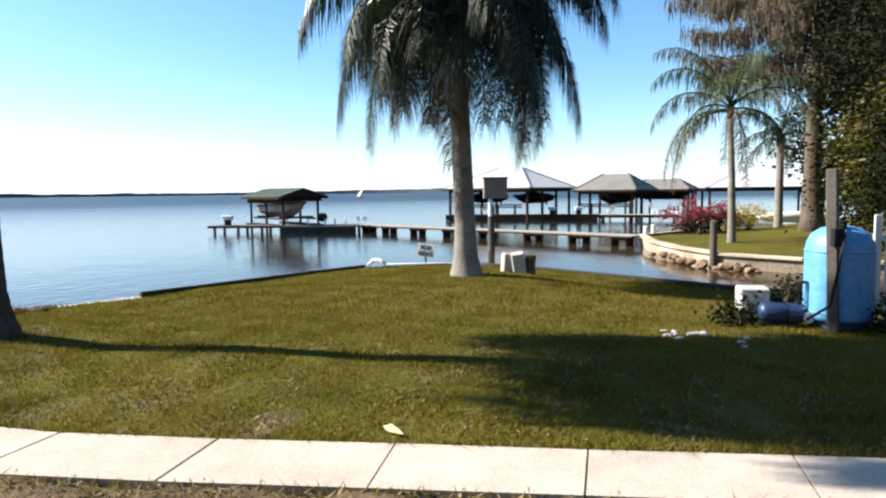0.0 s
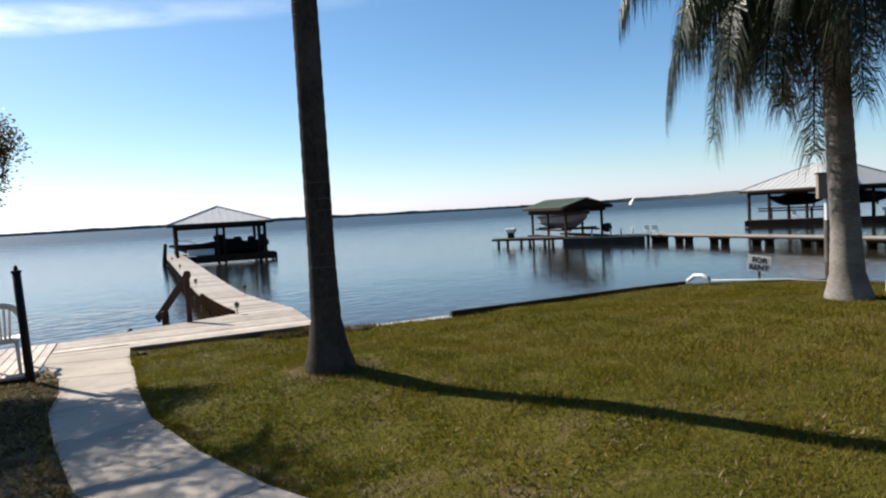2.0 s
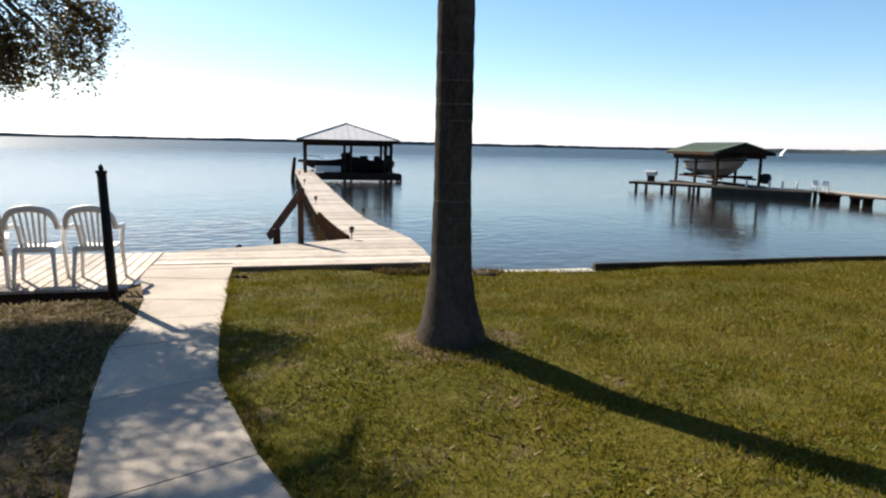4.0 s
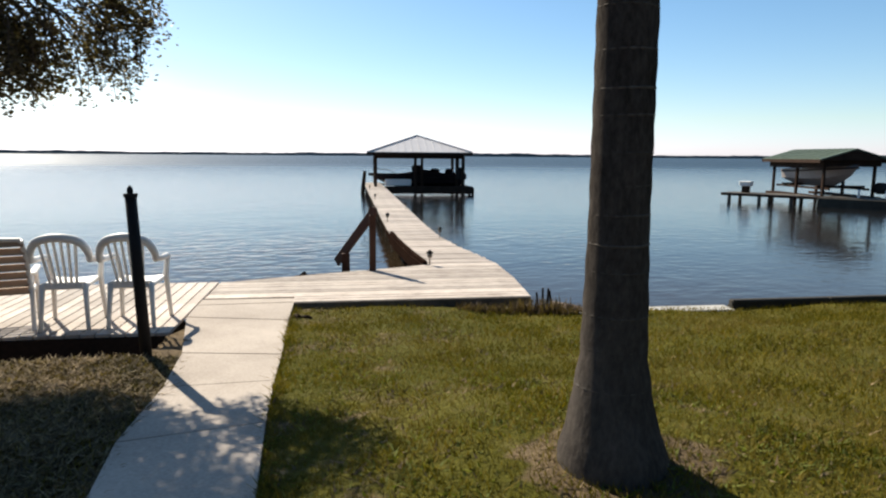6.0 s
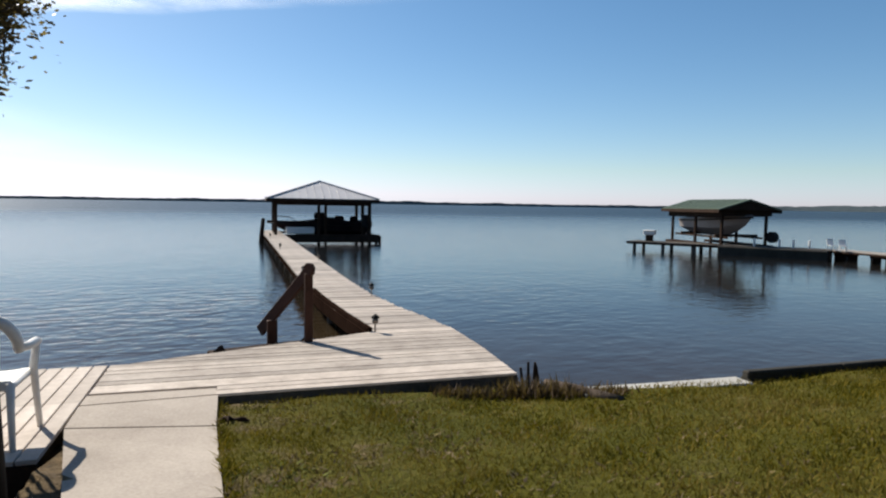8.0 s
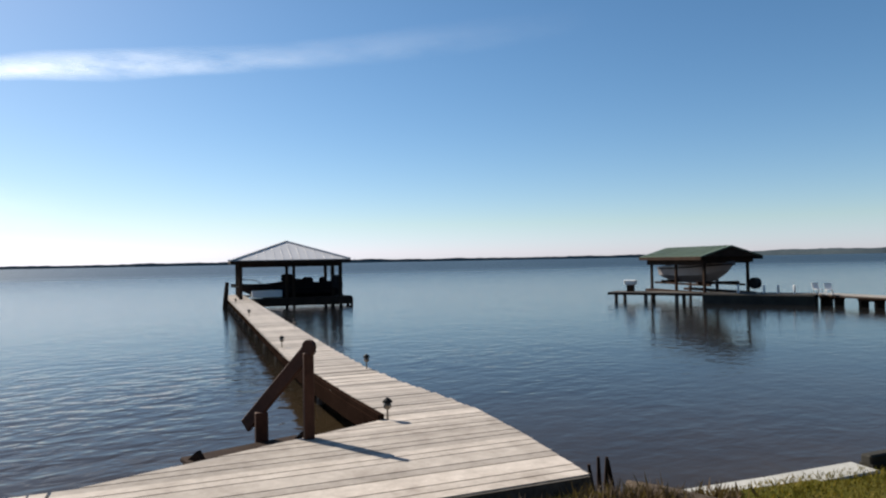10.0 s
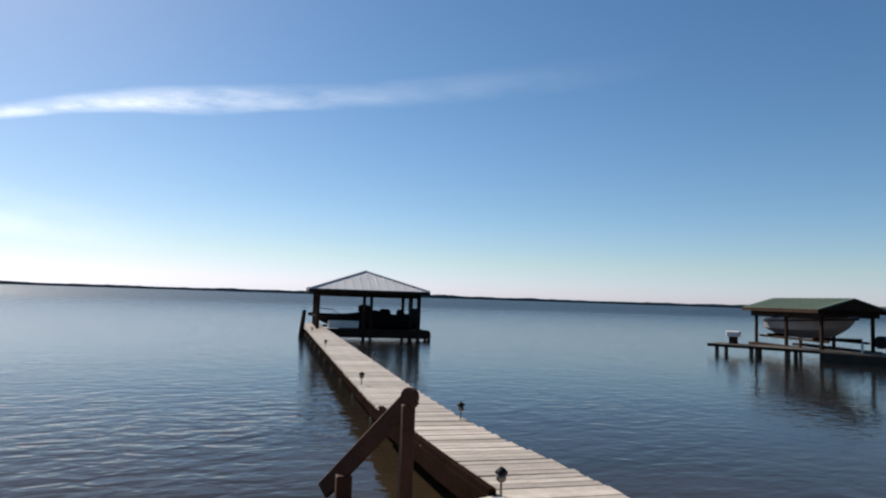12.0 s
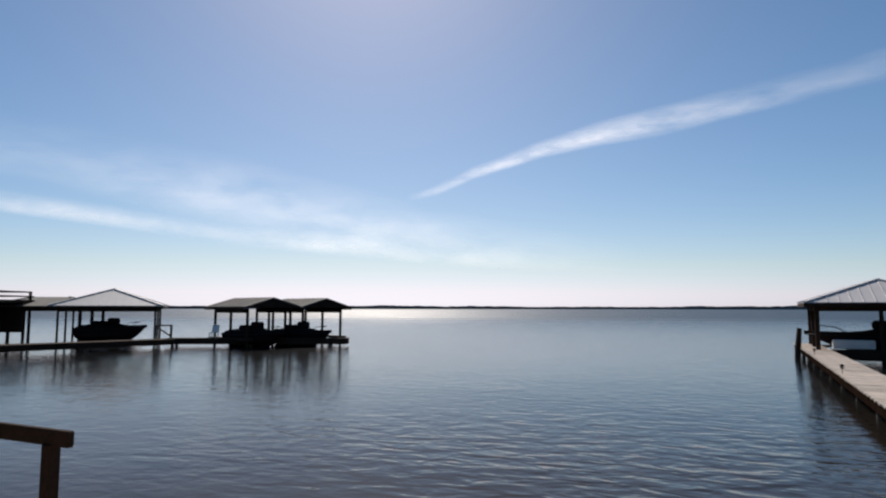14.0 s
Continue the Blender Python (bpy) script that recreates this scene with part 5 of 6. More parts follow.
# white pipe along the point
pp = thing("pipe", (-1.7, 16.95, -0.3), "white plastic pipe bent over the seawall", "pipe")
part("bend", Build().tube([(-2.0, 17.2, -0.30), (-1.85, 17.05, -0.17), (-1.70, 16.92, -0.15), (-1.55, 16.8, -0.2), (-1.52, 16.75, -0.42)], 0.044, 10), M_WHITE, pp, smooth=True)
part("run", Build().tube([(-1.5, 17.0, -0.27), (0.0, 17.15, -0.28), (1.25, 16.5, -0.29)], 0.013, 8), M_WHITE, pp, smooth=True)

# box on a post
BX, BY = 1.9, 25.8
nb = thing("post_box", (BX, BY, -0.74), "weathered plywood box on a timber pile in the shallows", "box on post")
part("post", Build().tube([(BX, BY, -1.9), (BX, BY, 1.0)], [0.14, 0.13], 12), M_PILE, nb)
part("sleeve", Build().tube([(BX - 0.04, BY - 0.14, 0.62), (BX - 0.04, BY - 0.14, 1.34)], 0.085, 10), M_WHITE, nb, "white pipe sleeve")
part("box", Build().box((BX + 0.16, BY + 0.05, 1.71), (0.92, 0.6, 0.8), chamfer=0.015), M_PLY, nb)
part("lid", Build().box((BX + 0.16, BY + 0.05, 2.13), (1.0, 0.68, 0.05), chamfer=0.01), M_PLY, nb)

# hand-lettered sign
sg = thing("sign", (-0.5, 18.02, -0.3), "small white rental sign board on a stake", "sign")
SR = pose(0, 0, 0, 0, 0, -18) @ pose(0, 0, 0, 0, 7, 0)
part("board", Build().box((-0.5, 18.03, -0.02), (0.50, 0.02, 0.36), SR), M_WHITE, sg)
part("stake", Build().beam((-0.5, 18.06, -1.2), (-0.5, 18.06, 0.0), 0.04, 0.04), M_PILE, sg)
for word, dz in (("FOR", 0.075), ("RENT", -0.09)):
    cu = bpy.data.curves.new("lettering", "FONT")
    cu.body, cu.size, cu.align_x, cu.align_y, cu.extrude, cu.offset = word, 0.175, "CENTER", "CENTER", 0.002, 0.003
    to = new("lettering_curve", cu)
    me = bpy.data.meshes.new_from_object(to)
    bpy.data.objects.remove(to)
    me.materials.append(M_BLACK)
    o = new("lettering", me)
    o.parent = sg
    o.matrix_parent_inverse = sg.matrix_basis.inverted()
    o.matrix_basis = pose(-0.5, 18.015, -0.02, 0, 0, 0) @ SR @ pose(0, 0, dz, 90, 0, 0)

# low concrete block by the point
cbk = thing("concrete_block", (1.6, 14.5, -0.3), "short row of pale concrete blocks and a dark stump", "concrete block")
part("block", Build().box((1.42, 14.55, -0.02), (0.22, 0.26, 0.46), pose(0, 0, 0, 0, 4, 10), 0.02), M_CAP, cbk)
part("block", Build().box((1.68, 14.5, -0.02), (0.30, 0.36, 0.50), pose(0, 0, 0, 3, -8, -8), 0.03), M_CAP, cbk)
part("stump", Build().tube([(1.93, 14.5, -0.35), (1.93, 14.5, -0.1), (1.95, 14.5, 0.17)], [0.13, 0.115, 0.12], 12), M_BARK, cbk)

# ---- water tank and pump ----
def lathe(profile, x, y, sides=28):
    return Build().tube([(x, y, z) for r, z in profile], [max(r, 0.004) for r, z in profile], sides)


tk = thing("pressure_tank", (4.58, 7.5, -0.03), "blue painted steel pressure tank standing on the lawn", "water tank")
part("shell", lathe([(0.30, 0.06), (0.355, 0.10), (0.36, 0.14), (0.36, 0.86), (0.345, 0.96), (0.30, 1.06), (0.2, 1.13), (0.08, 1.16), (0.0, 1.165)], 4.58, 7.5), M_BLUE, tk, smooth=True)
part("base_ring", lathe([(0.28, -0.06), (0.28, 0.08)], 4.58, 7.5), M_NAVY, tk)
for z in (0.16, 0.86):
    part("weld_band", lathe([(0.364, z), (0.366, z + 0.01), (0.364, z + 0.02)], 4.58, 7.5), M_BLUE, tk, smooth=True)
part("fitting", Build().tube([(4.50, 7.35, 1.12), (4.50, 7.35, 1.22)], 0.05, 10), M_BLACK, tk)
part("hose", Build().tube([(4.5, 7.33, 1.18), (4.38, 7.1, 1.05), (4.30, 7.05, 0.7), (4.22, 7.05, 0.3), (4.05, 7.2, 0.12)], 0.016, 8), M_BLACK, tk, "thin black hose", smooth=True)
pm = thing("pump", (3.9, 7.7, 0.0), "navy electric water pump beside a white cover box", "pump")
part("cover_box", Build().box((3.8, 7.95, 0.23), (0.34, 0.3, 0.32), pose(0, 0, 0, 0, 0, -12), 0.02), M_CAP, pm)
part("motor", Build().tube([(3.72, 7.62, 0.14), (3.76, 7.61, 0.14), (3.8, 7.6, 0.14), (4.0, 7.54, 0.14), (4.02, 7.54, 0.14)], [0.08, 0.115, 0.12, 0.12, 0.09], 16), M_NAVY, pm, smooth=True)
part("pump_head", Build().tube([(4.02, 7.54, 0.13), (4.16, 7.5, 0.13)], [0.13, 0.11], 14), M_NAVY, pm)
part("foot", Build().box((3.92, 7.57, 0.015), (0.4, 0.2, 0.05), pose(0, 0, 0, 0, 0, -15)), M_BLACK, pm)
part("gauge", Build().tube([(4.2, 7.45, 0.1), (4.2, 7.4, 0.1)], 0.06, 12), M_WHITE, pm)
for dx in (0.0, 0.05):
    part("pipe", Build().tube([(4.12, 7.5 + dx, 0.22), (4.14, 7.5 + dx, 0.5), (4.3, 7.48 + dx, 0.5)], 0.02, 8), M_BLACK, pm)
sp = thing("service_post", (4.37, 7.2, 0.0), "grey weathered square timber post beside the tank", "post")
part("shaft", Build().beam((4.37, 7.2, -0.3), (4.31, 7.25, 1.8), 0.11, 0.11, 0.01), M_PILE, sp)
part("switch_box", Build().box((4.33, 7.14, 1.05), (0.12, 0.08, 0.2), None, 0.01), M_BLACK, sp)
fc = thing("fence", (5.3, 7.6, 0.0), "white painted board fence beside the blue tank", "fence")
for k in range(9):
    part("picket", Build().box((5.12 + k * 0.13, 7.66 - k * 0.02, 0.62 - 0.03 * (k % 2)), (0.09, 0.025, 1.3), None, 0.006), M_WHITE, fc)
for z in (0.3, 1.0):
    part("rail", Build().beam((5.05, 7.7, z), (6.3, 7.52, z), 0.03, 0.08), M_WHITE, fc)


# ---- chairs on the side deck ----
def garden_chair():
    o = thing("garden_chair", (0, 0, 0), "white moulded plastic garden chair on the deck", "chair", "garden chairs on the deck")
    parts = []
    seat = Build()
    cols, rows = 9, 7
    for j in range(rows):
        for i in range(cols):
            x, y = (i / (cols - 1) - 0.5) * 0.46, (j / (rows - 1) - 0.5) * 0.44
            seat.v.append((x, y, 0.43 - 0.025 * math.cos(x * 6) + 0.02 * (y > 0.2)))
    k = len(seat.v)
    seat.v += [(x, y, z - 0.022) for x, y, z in seat.v]
    for j in range(rows - 1):
        for i in range(cols - 1):
            q = (j * cols + i, j * cols + i + 1, (j + 1) * cols + i + 1, (j + 1) * cols + i)
            seat.f += [q, tuple(k + e for e in reversed(q))]
    for i in range(cols - 1):
        for a_, b_ in ((i, i + 1), ((rows - 1) * cols + i + 1, (rows - 1) * cols + i)):
            seat.f.append((b_, a_, k + a_, k + b_))
    for j in range(rows - 1):
        for a_, b_ in (((j + 1) * cols, j * cols), (j * cols + cols - 1, (j + 1) * cols + cols - 1)):
            seat.f.append((b_, a_, k + a_, k + b_))
    parts.append(("seat", seat))
    for sx in (-1, 1):
        parts.append(("leg", Build().tube([(sx * 0.26, 0.25, 0), (sx * 0.245, 0.225, 0.25), (sx * 0.235, 0.21, 0.45), (sx * 0.265, 0.2, 0.64)], [0.022, 0.026, 0.03, 0.026], 8)))
        parts.append(("leg", Build().tube([(sx * 0.225, -0.29, 0), (sx * 0.21, -0.25, 0.25), (sx * 0.2, -0.215, 0.44)], [0.022, 0.026, 0.032], 8)))
        parts.append(("armrest", Build().tube([(sx * 0.265, 0.25, 0.63), (sx * 0.285, 0.1, 0.655), (sx * 0.285, -0.1, 0.66), (sx * 0.262, -0.27, 0.68)], [0.022, 0.032, 0.03, 0.026], 8)))
    arch = [(-0.275, -0.25, 0.66), (-0.262, -0.29, 0.76), (-0.2, -0.325, 0.85), (-0.1, -0.345, 0.885), (0, -0.35, 0.895), (0.1, -0.345, 0.885), (0.2, -0.325, 0.85), (0.262, -0.29, 0.76), (0.275, -0.25, 0.66)]
    ab, curve = Build(), []
    for i in range(len(arch) - 1):
        p0, p1, p2, p3 = (Vector(arch[max(0, min(len(arch) - 1, i + e))]) for e in (-1, 0, 1, 2))
        for f in (0.0, 0.34, 0.67):
            curve.append(0.5 * (2 * p1 + (p2 - p0) * f + (2 * p0 - 5 * p1 + 4 * p2 - p3) * f * f + (3 * p1 - p0 - 3 * p2 + p3) * f ** 3))
    curve.append(Vector(arch[-1]))
    ab.tube(curve, [0.034 + 0.008 * math.sin(math.pi * i / (len(curve) - 1)) for i in range(len(curve))], 10)
    parts.append(("back_frame", ab))
    for i in range(6):
        x = (i - 2.5) * 0.054
        parts.append(("slat", Build().beam((x * 0.9, -0.215, 0.42), (x * 1.25, -0.335, 0.86), 0.034, 0.014)))
    parts.append(("lower_rail", Build().box((0, -0.215, 0.42), (0.42, 0.03, 0.07), None, 0.01)))
    for nm, bb in parts:
        p = new(nm, bb.data(nm, M_PLASTIC, nm in ("leg", "armrest", "seat", "back_frame")))
        p.parent = o
    return o


CH_TURN = math.degrees(math.atan2(U.y, U.x)) - 90
ch = garden_chair()
ch.matrix_basis = pose(-10.27, 7.2, DECK + 0.003, 0, 0, CH_TURN) @ Matrix.Diagonal((0.97, 1.0, 1.05, 1))
copy_thing(ch, pose(-10.70, 6.71, DECK + 0.003, 0, 0, CH_TURN + 5))
lc = thing("lounge_chair", (0, 0, 0), "white-framed lounge chair with tan straps on the deck", "chair")
for sx in (-1, 1):
    for nm, bb in (("back_frame", Build().tube([(sx * 0.31, -0.2, 0.36), (sx * 0.31, -0.36, 0.75), (sx * 0.28, -0.43, 0.93)], 0.022, 8)), ("armrest", Build().box((sx * 0.33, 0.05, 0.56), (0.07, 0.55, 0.035), None, 0.012)),
                   ("leg", Build().tube([(sx * 0.32, 0.25, 0), (sx * 0.32, 0.24, 0.55)], 0.022, 8)), ("leg", Build().tube([(sx * 0.32, -0.28, 0), (sx * 0.32, -0.2, 0.55)], 0.022, 8)), ("seat_rail", Build().beam((sx * 0.31, -0.25, 0.35), (sx * 0.31, 0.42, 0.38), 0.03, 0.04, 0.008))):
        p = new(nm, bb.data(nm, M_PLASTIC))
        p.parent = lc
for i in range(7):
    t = i / 6
    p = new("strap", Build().box((0, -0.225 - 0.20 * t, 0.40 + 0.5 * t), (0.61, 0.014, 0.072), pose(0, 0, 0, -20, 0, 0), 0.004).data("strap", M_STRAP))
    p.parent = lc
for i in range(7):
    p = new("strap", Build().box((0, -0.2 + 0.1 * i, 0.38), (0.61, 0.06, 0.014), None, 0.004).data("strap", M_STRAP))
    p.parent = lc
p = new("top_rail", Build().tube([(-0.28, -0.43, 0.93), (0, -0.44, 0.945), (0.28, -0.43, 0.93)], 0.022, 8).data("top_rail", M_PLASTIC))
p.parent = lc
lc.matrix_basis = pose(-11.08, 6.16, DECK + 0.003, 0, 0, CH_TURN + 18)

bp = thing("garden_post", (-8.81, 6.56, -0.08), "black post with a small finial beside the path", "post")
part("shaft", Build().tube([(-8.81, 6.57, -0.3), (-8.82, 6.545, 0.5), (-8.83, 6.525, 1.14)], [0.05, 0.047, 0.045], 14), M_BLACK, bp, smooth=True)
part("collar", Build().tube([(-8.83, 6.525, 1.13), (-8.83, 6.525, 1.16)], 0.055, 14), M_BLACK, bp)
part("finial", Build().tube([(-8.83, 6.525, 1.16), (-8.83, 6.523, 1.175), (-8.83, 6.522, 1.2), (-8.83, 6.522, 1.225)], [0.02, 0.026, 0.022, 0.006], 10), M_BLACK, bp, smooth=True)


# ---- trees ----
def oak_room(p):
    """True where the oak may grow: not over the deck's open side, and rounded off at its outer edge."""
    for qx, qy, turn in ((-8.86, 7.19, 74.5), (-8.5, 7.19, 57), (-8.15, 7.15, 48), (-7.37, 6.6, 33.5)):
        x, y, z = p[0] - qx, p[1] - qy, p[2] - 1.4
        h = math.hypot(x, y)
        if z < 0.5 * h and -x * math.sin(radians(turn)) + y * math.cos(radians(turn)) > 0.815 * h:
            return False
    return p[1] < 7.6 - 0.55 * max(0.0, p[2] - 2.45) - 0.5 * max(0.0, p[0] + 9.75)


def scatter_leaves(lb, centres, per, spread, size, rnd, droop=0.0, flat=0.55, clear=False):
    """Small two-faced leaves round twig points."""
    for c in centres:
        for _ in range(per):
            p = Vector(c) + Vector((rnd.gauss(0, spread), rnd.gauss(0, spread), rnd.gauss(0, spread * 0.8) - droop * rnd.random()))
            if clear:
                # the deck's open side stays free of leaves
                if not oak_room(p):
                    continue
            a = rnd.uniform(0, math.tau)
            d = Vector((math.cos(a), math.sin(a), rnd.uniform(-0.8, 0.4))).normalized()
            q = d.cross(Vector((rnd.uniform(-1, 1), rnd.uniform(-1, 1), rnd.uniform(-1, 1)))).normalized()
            s = size * rnd.uniform(0.6, 1.3)
            k = len(lb.v)
            lb.v += [tuple(p - d * s), tuple(p + q * s * flat - d * s * 0.1), tuple(p + d * s), tuple(p - q * s * flat - d * s * 0.1)]
            lb.f.append((k, k + 1, k + 2, k + 3))


def wander(a, b, n, jitter, rnd):
    a, b = Vector(a), Vector(b)
    return [a.lerp(b, i / n) + (Vector((rnd.uniform(-1, 1), rnd.uniform(-1, 1), rnd.uniform(-1, 1))) * jitter if 0 < i < n else Vector()) for i in range(n + 1)]


# live oak overhanging the path
rnd = random.Random(21)
oak = thing("oak_tree", (-11.6, 2.6, -0.1), "live oak with dark small leaves overhanging the path", "oak tree")
part("trunk", Build().tube([(-11.7, 2.4, -0.4), (-11.65, 2.5, 0.2), (-11.6, 2.6, 1.2), (-11.4, 2.9, 2.4), (-11.2, 3.3, 3.2)], [0.5, 0.36, 0.3, 0.27, 0.22], 14), M_BARK, oak, smooth=True)
limbs = [[(-11.3, 3.1, 2.8), (-10.9, 4.4, 3.5), (-10.5, 5.6, 3.6), (-10.15, 6.6, 3.2), (-9.9, 7.3, 2.7)],
         [(-11.3, 3.1, 2.8), (-10.2, 3.9, 4.0), (-9.6, 4.8, 4.5), (-9.4, 5.8, 4.4)],
         [(-11.2, 3.3, 3.1), (-11.2, 4.6, 4.4), (-10.8, 5.8, 5.0), (-10.3, 6.6, 4.6)],
         [(-11.3, 3.0, 2.9), (-10.4, 2.9, 4.0), (-9.4, 3.2, 4.6)],
         [(-11.1, 4.2, 3.3), (-11.5, 5.2, 3.2), (-11.3, 6.0, 2.9)],
         [(-11.3, 3.0, 2.8), (-12.1, 4.0, 3.6), (-12.7, 4.9, 3.8), (-12.6, 5.5, 3.6)], [(-11.3, 3.0, 2.8), (-12.3, 3.2, 4.2), (-13.2, 3.9, 4.6)]]
limbs += [[(-11.3, 3.0, 2.8), (-12.6, 4.2, 4.0), (-13.6, 5.0, 4.6), (-14.2, 5.4, 4.6)], [(-11.3, 3.0, 2.8), (-12.6, 3.6, 4.6), (-14.0, 4.4, 5.4), (-15.0, 4.9, 5.4)],
         [(-11.3, 3.1, 2.8), (-12.0, 4.2, 4.6), (-12.8, 4.9, 5.2), (-13.3, 5.5, 5.0)]]
limbs += [[(-11.3, 3.0, 2.8), (-12.0, 4.6, 3.3), (-12.3, 5.6, 3.5), (-12.4, 6.3, 3.3)], [(-11.3, 3.0, 2.8), (-12.4, 4.4, 4.0), (-13.2, 5.6, 4.4), (-13.7, 6.2, 4.3)]]
tips = []
for lm in limbs:
    pts = [Vector(lm[0])]
    for a, b in zip(lm, lm[1:]):
        pts += wander(a, b, 4, 0.06, rnd)[1:]
    part("limb", Build().tube(pts, [0.12 * (1 - i / len(pts)) + 0.015 for i in range(len(pts))], 7), M_BARK, oak, smooth=True)
    tips.append(pts)
lb, tw = Build(), Build()
for pts in tips:
    for p in pts[5:]:
        for _ in range(10 if pts is tips[0] else 13 if pts in (tips[4], tips[5], tips[7], tips[10], tips[11]) else 4):
            a = rnd.uniform(0, math.tau)
            d = Vector((math.cos(a), math.sin(a), rnd.uniform(-0.75, 0.7))).normalized()
            ln = rnd.uniform(0.3, 0.85)
            e = p + d * ln
            # keep the foliage off the open lake side and above head height
            if not oak_room(e) or not oak_room(p.lerp(e, 0.5)) or e.z < 1.98:
                continue
            tw.tube([p, p.lerp(e, 0.5) + Vector((0, 0, 0.04)), e], [0.014, 0.008, 0.004], 4, False)
            for f in (0.45, 0.7, 0.9, 1.0):
                scatter_leaves(lb, [p.lerp(e, f)], 30, 0.105, 0.024, rnd, 0.06, clear=True)
# the dense middle of the crown, over the bare soil
for k in range(190):
    p = Vector((-12.7 + rnd.gauss(0, 0.75), 5.0 + rnd.gauss(0, 0.6), 4.1 + rnd.gauss(0, 0.45)))
    e = p + Vector((rnd.uniform(-0.4, 0.4), rnd.uniform(-0.4, 0.4), rnd.uniform(-0.3, 0.2)))
    if not oak_room(e) or not oak_room(p):
        continue
    tw.tube([p, p.lerp(e, 0.5) + Vector((0, 0, 0.03)), e], [0.012, 0.008, 0.004], 4, False)
    scatter_leaves(lb, [p, p.lerp(e, 0.5), e], 26, 0.11, 0.026, rnd, 0.05, clear=True)
for cx, cy, cz, count in ((-11.3, 5.6, 4.0, 120), (-12.6, 6.2, 3.8, 110)):
    for k in range(count):
        p = Vector((cx + rnd.gauss(0, 0.6), cy + rnd.gauss(0, 0.42), cz + rnd.gauss(0, 0.36)))
        e = p + Vector((rnd.uniform(-0.4, 0.4), rnd.uniform(-0.4, 0.4), rnd.uniform(-0.3, 0.2)))
        if not oak_room(e) or not oak_room(p):
            continue
        tw.tube([p, p.lerp(e, 0.5) + Vector((0, 0, 0.03)), e], [0.012, 0.008, 0.004], 4, False)
        scatter_leaves(lb, [p, p.lerp(e, 0.5), e], 26, 0.11, 0.026, rnd, 0.05, clear=True)
# twigs that hang at the fringe
for k in range(190):
    p = Vector((-9.75 - rnd.random() * 1.1, 7.5 - rnd.random() * 1.9, 2.75 - rnd.random() * 0.35))
    e = p + Vector((rnd.uniform(-0.1, 0.25), rnd.uniform(-0.1, 0.25), -rnd.uniform(0.35, 0.62)))
    if not oak_room(e) or e.z < 1.85:
        continue
    tw.tube([p + Vector((-0.1, -0.15, 0.2)), p, e], [0.01, 0.007, 0.003], 4, False)
    for f in (0.0, 0.25, 0.5, 0.75, 1.0):
        scatter_leaves(lb, [p.lerp(e, f)], 17, 0.045, 0.024, rnd, clear=True)
tagged(part("twig", tw, M_BARK, oak), kind="stuff")
tagged(part("foliage", lb, M_OAK, oak), kind="stuff")


def moss_strands(mb, p, n, rnd, length=(0.6, 1.8), width=0.05, spread=0.25):
    for _ in range(n):
        q = p + Vector((rnd.gauss(0, spread), rnd.gauss(0, spread), rnd.gauss(0, 0.08)))
        le, a = rnd.uniform(*length), rnd.uniform(0, math.pi)
        w = Vector((math.cos(a), math.sin(a), 0)) * width * rnd.uniform(0.6, 1.5)
        m1 = q + Vector((rnd.gauss(0, 0.05), rnd.gauss(0, 0.05), -le * 0.5))
        m2 = q + Vector((rnd.gauss(0, 0.08), rnd.gauss(0, 0.08), -le))
        k = len(mb.v)
        mb.v += [tuple(q - w * 0.6), tuple(q + w * 0.6), tuple(m1 - w), tuple(m1 + w), tuple(m2)]
        mb.f += [(k, k + 1, k + 3, k + 2), (k + 2, k + 3, k + 4)]


# bald cypress hung with moss on the island
rnd = random.Random(33)
cy = thing("cypress_tree", (15.4, 27.2, -0.2), "tall bald cypress hung with brown-grey moss", "cypress tree")
part("trunk", Build().tube([(15.4, 27.2, -0.6), (15.4, 27.2, 0.3), (15.35, 27.2, 2.0), (15.3, 27.15, 6.0), (15.2, 27.1, 10.0), (15.1, 27.1, 15.0)], [0.62, 0.45, 0.34, 0.27, 0.2, 0.08], 14), M_BARK, cy, smooth=True)
mb, nb_ = Build(), Build()
for k in range(58):
    z = 5.7 + 7.5 * (k / 58) ** 0.9
    az = rnd.uniform(math.radians(110), math.radians(290)) if k % 3 else rnd.uniform(0, math.tau)
    ln = (8.9 - 0.4 * z) * rnd.uniform(0.6, 1.1)
    s0 = Vector((15.3, 27.15, z))
    e = s0 + Vector((math.cos(az) * ln, math.sin(az) * ln, rnd.uniform(0.0, 1.0)))
    pts = wander(s0, e, 7, 0.14, rnd)
    part("branch", Build().tube(pts, [0.075 * (1 - i / 8) + 0.012 for i in range(8)], 6), M_BARK, cy)
    for i in range(2, 8):
        for _ in range(2):
            p = pts[i] + Vector((rnd.uniform(-0.5, 0.5), rnd.uniform(-0.5, 0.5), rnd.uniform(-0.1, 0.15)))
            moss_strands(mb, p, 44, rnd, (0.2, 1.1), 0.02, 0.3)
            scatter_leaves(nb_, [p], 55, 0.28, 0.045, rnd, 0.2, 0.3)
tagged(part("moss", mb, M_MOSS, cy, "brown-grey hanging moss"), kind="stuff")
tagged(part("needles", nb_, M_CYPRESS, cy), kind="stuff")

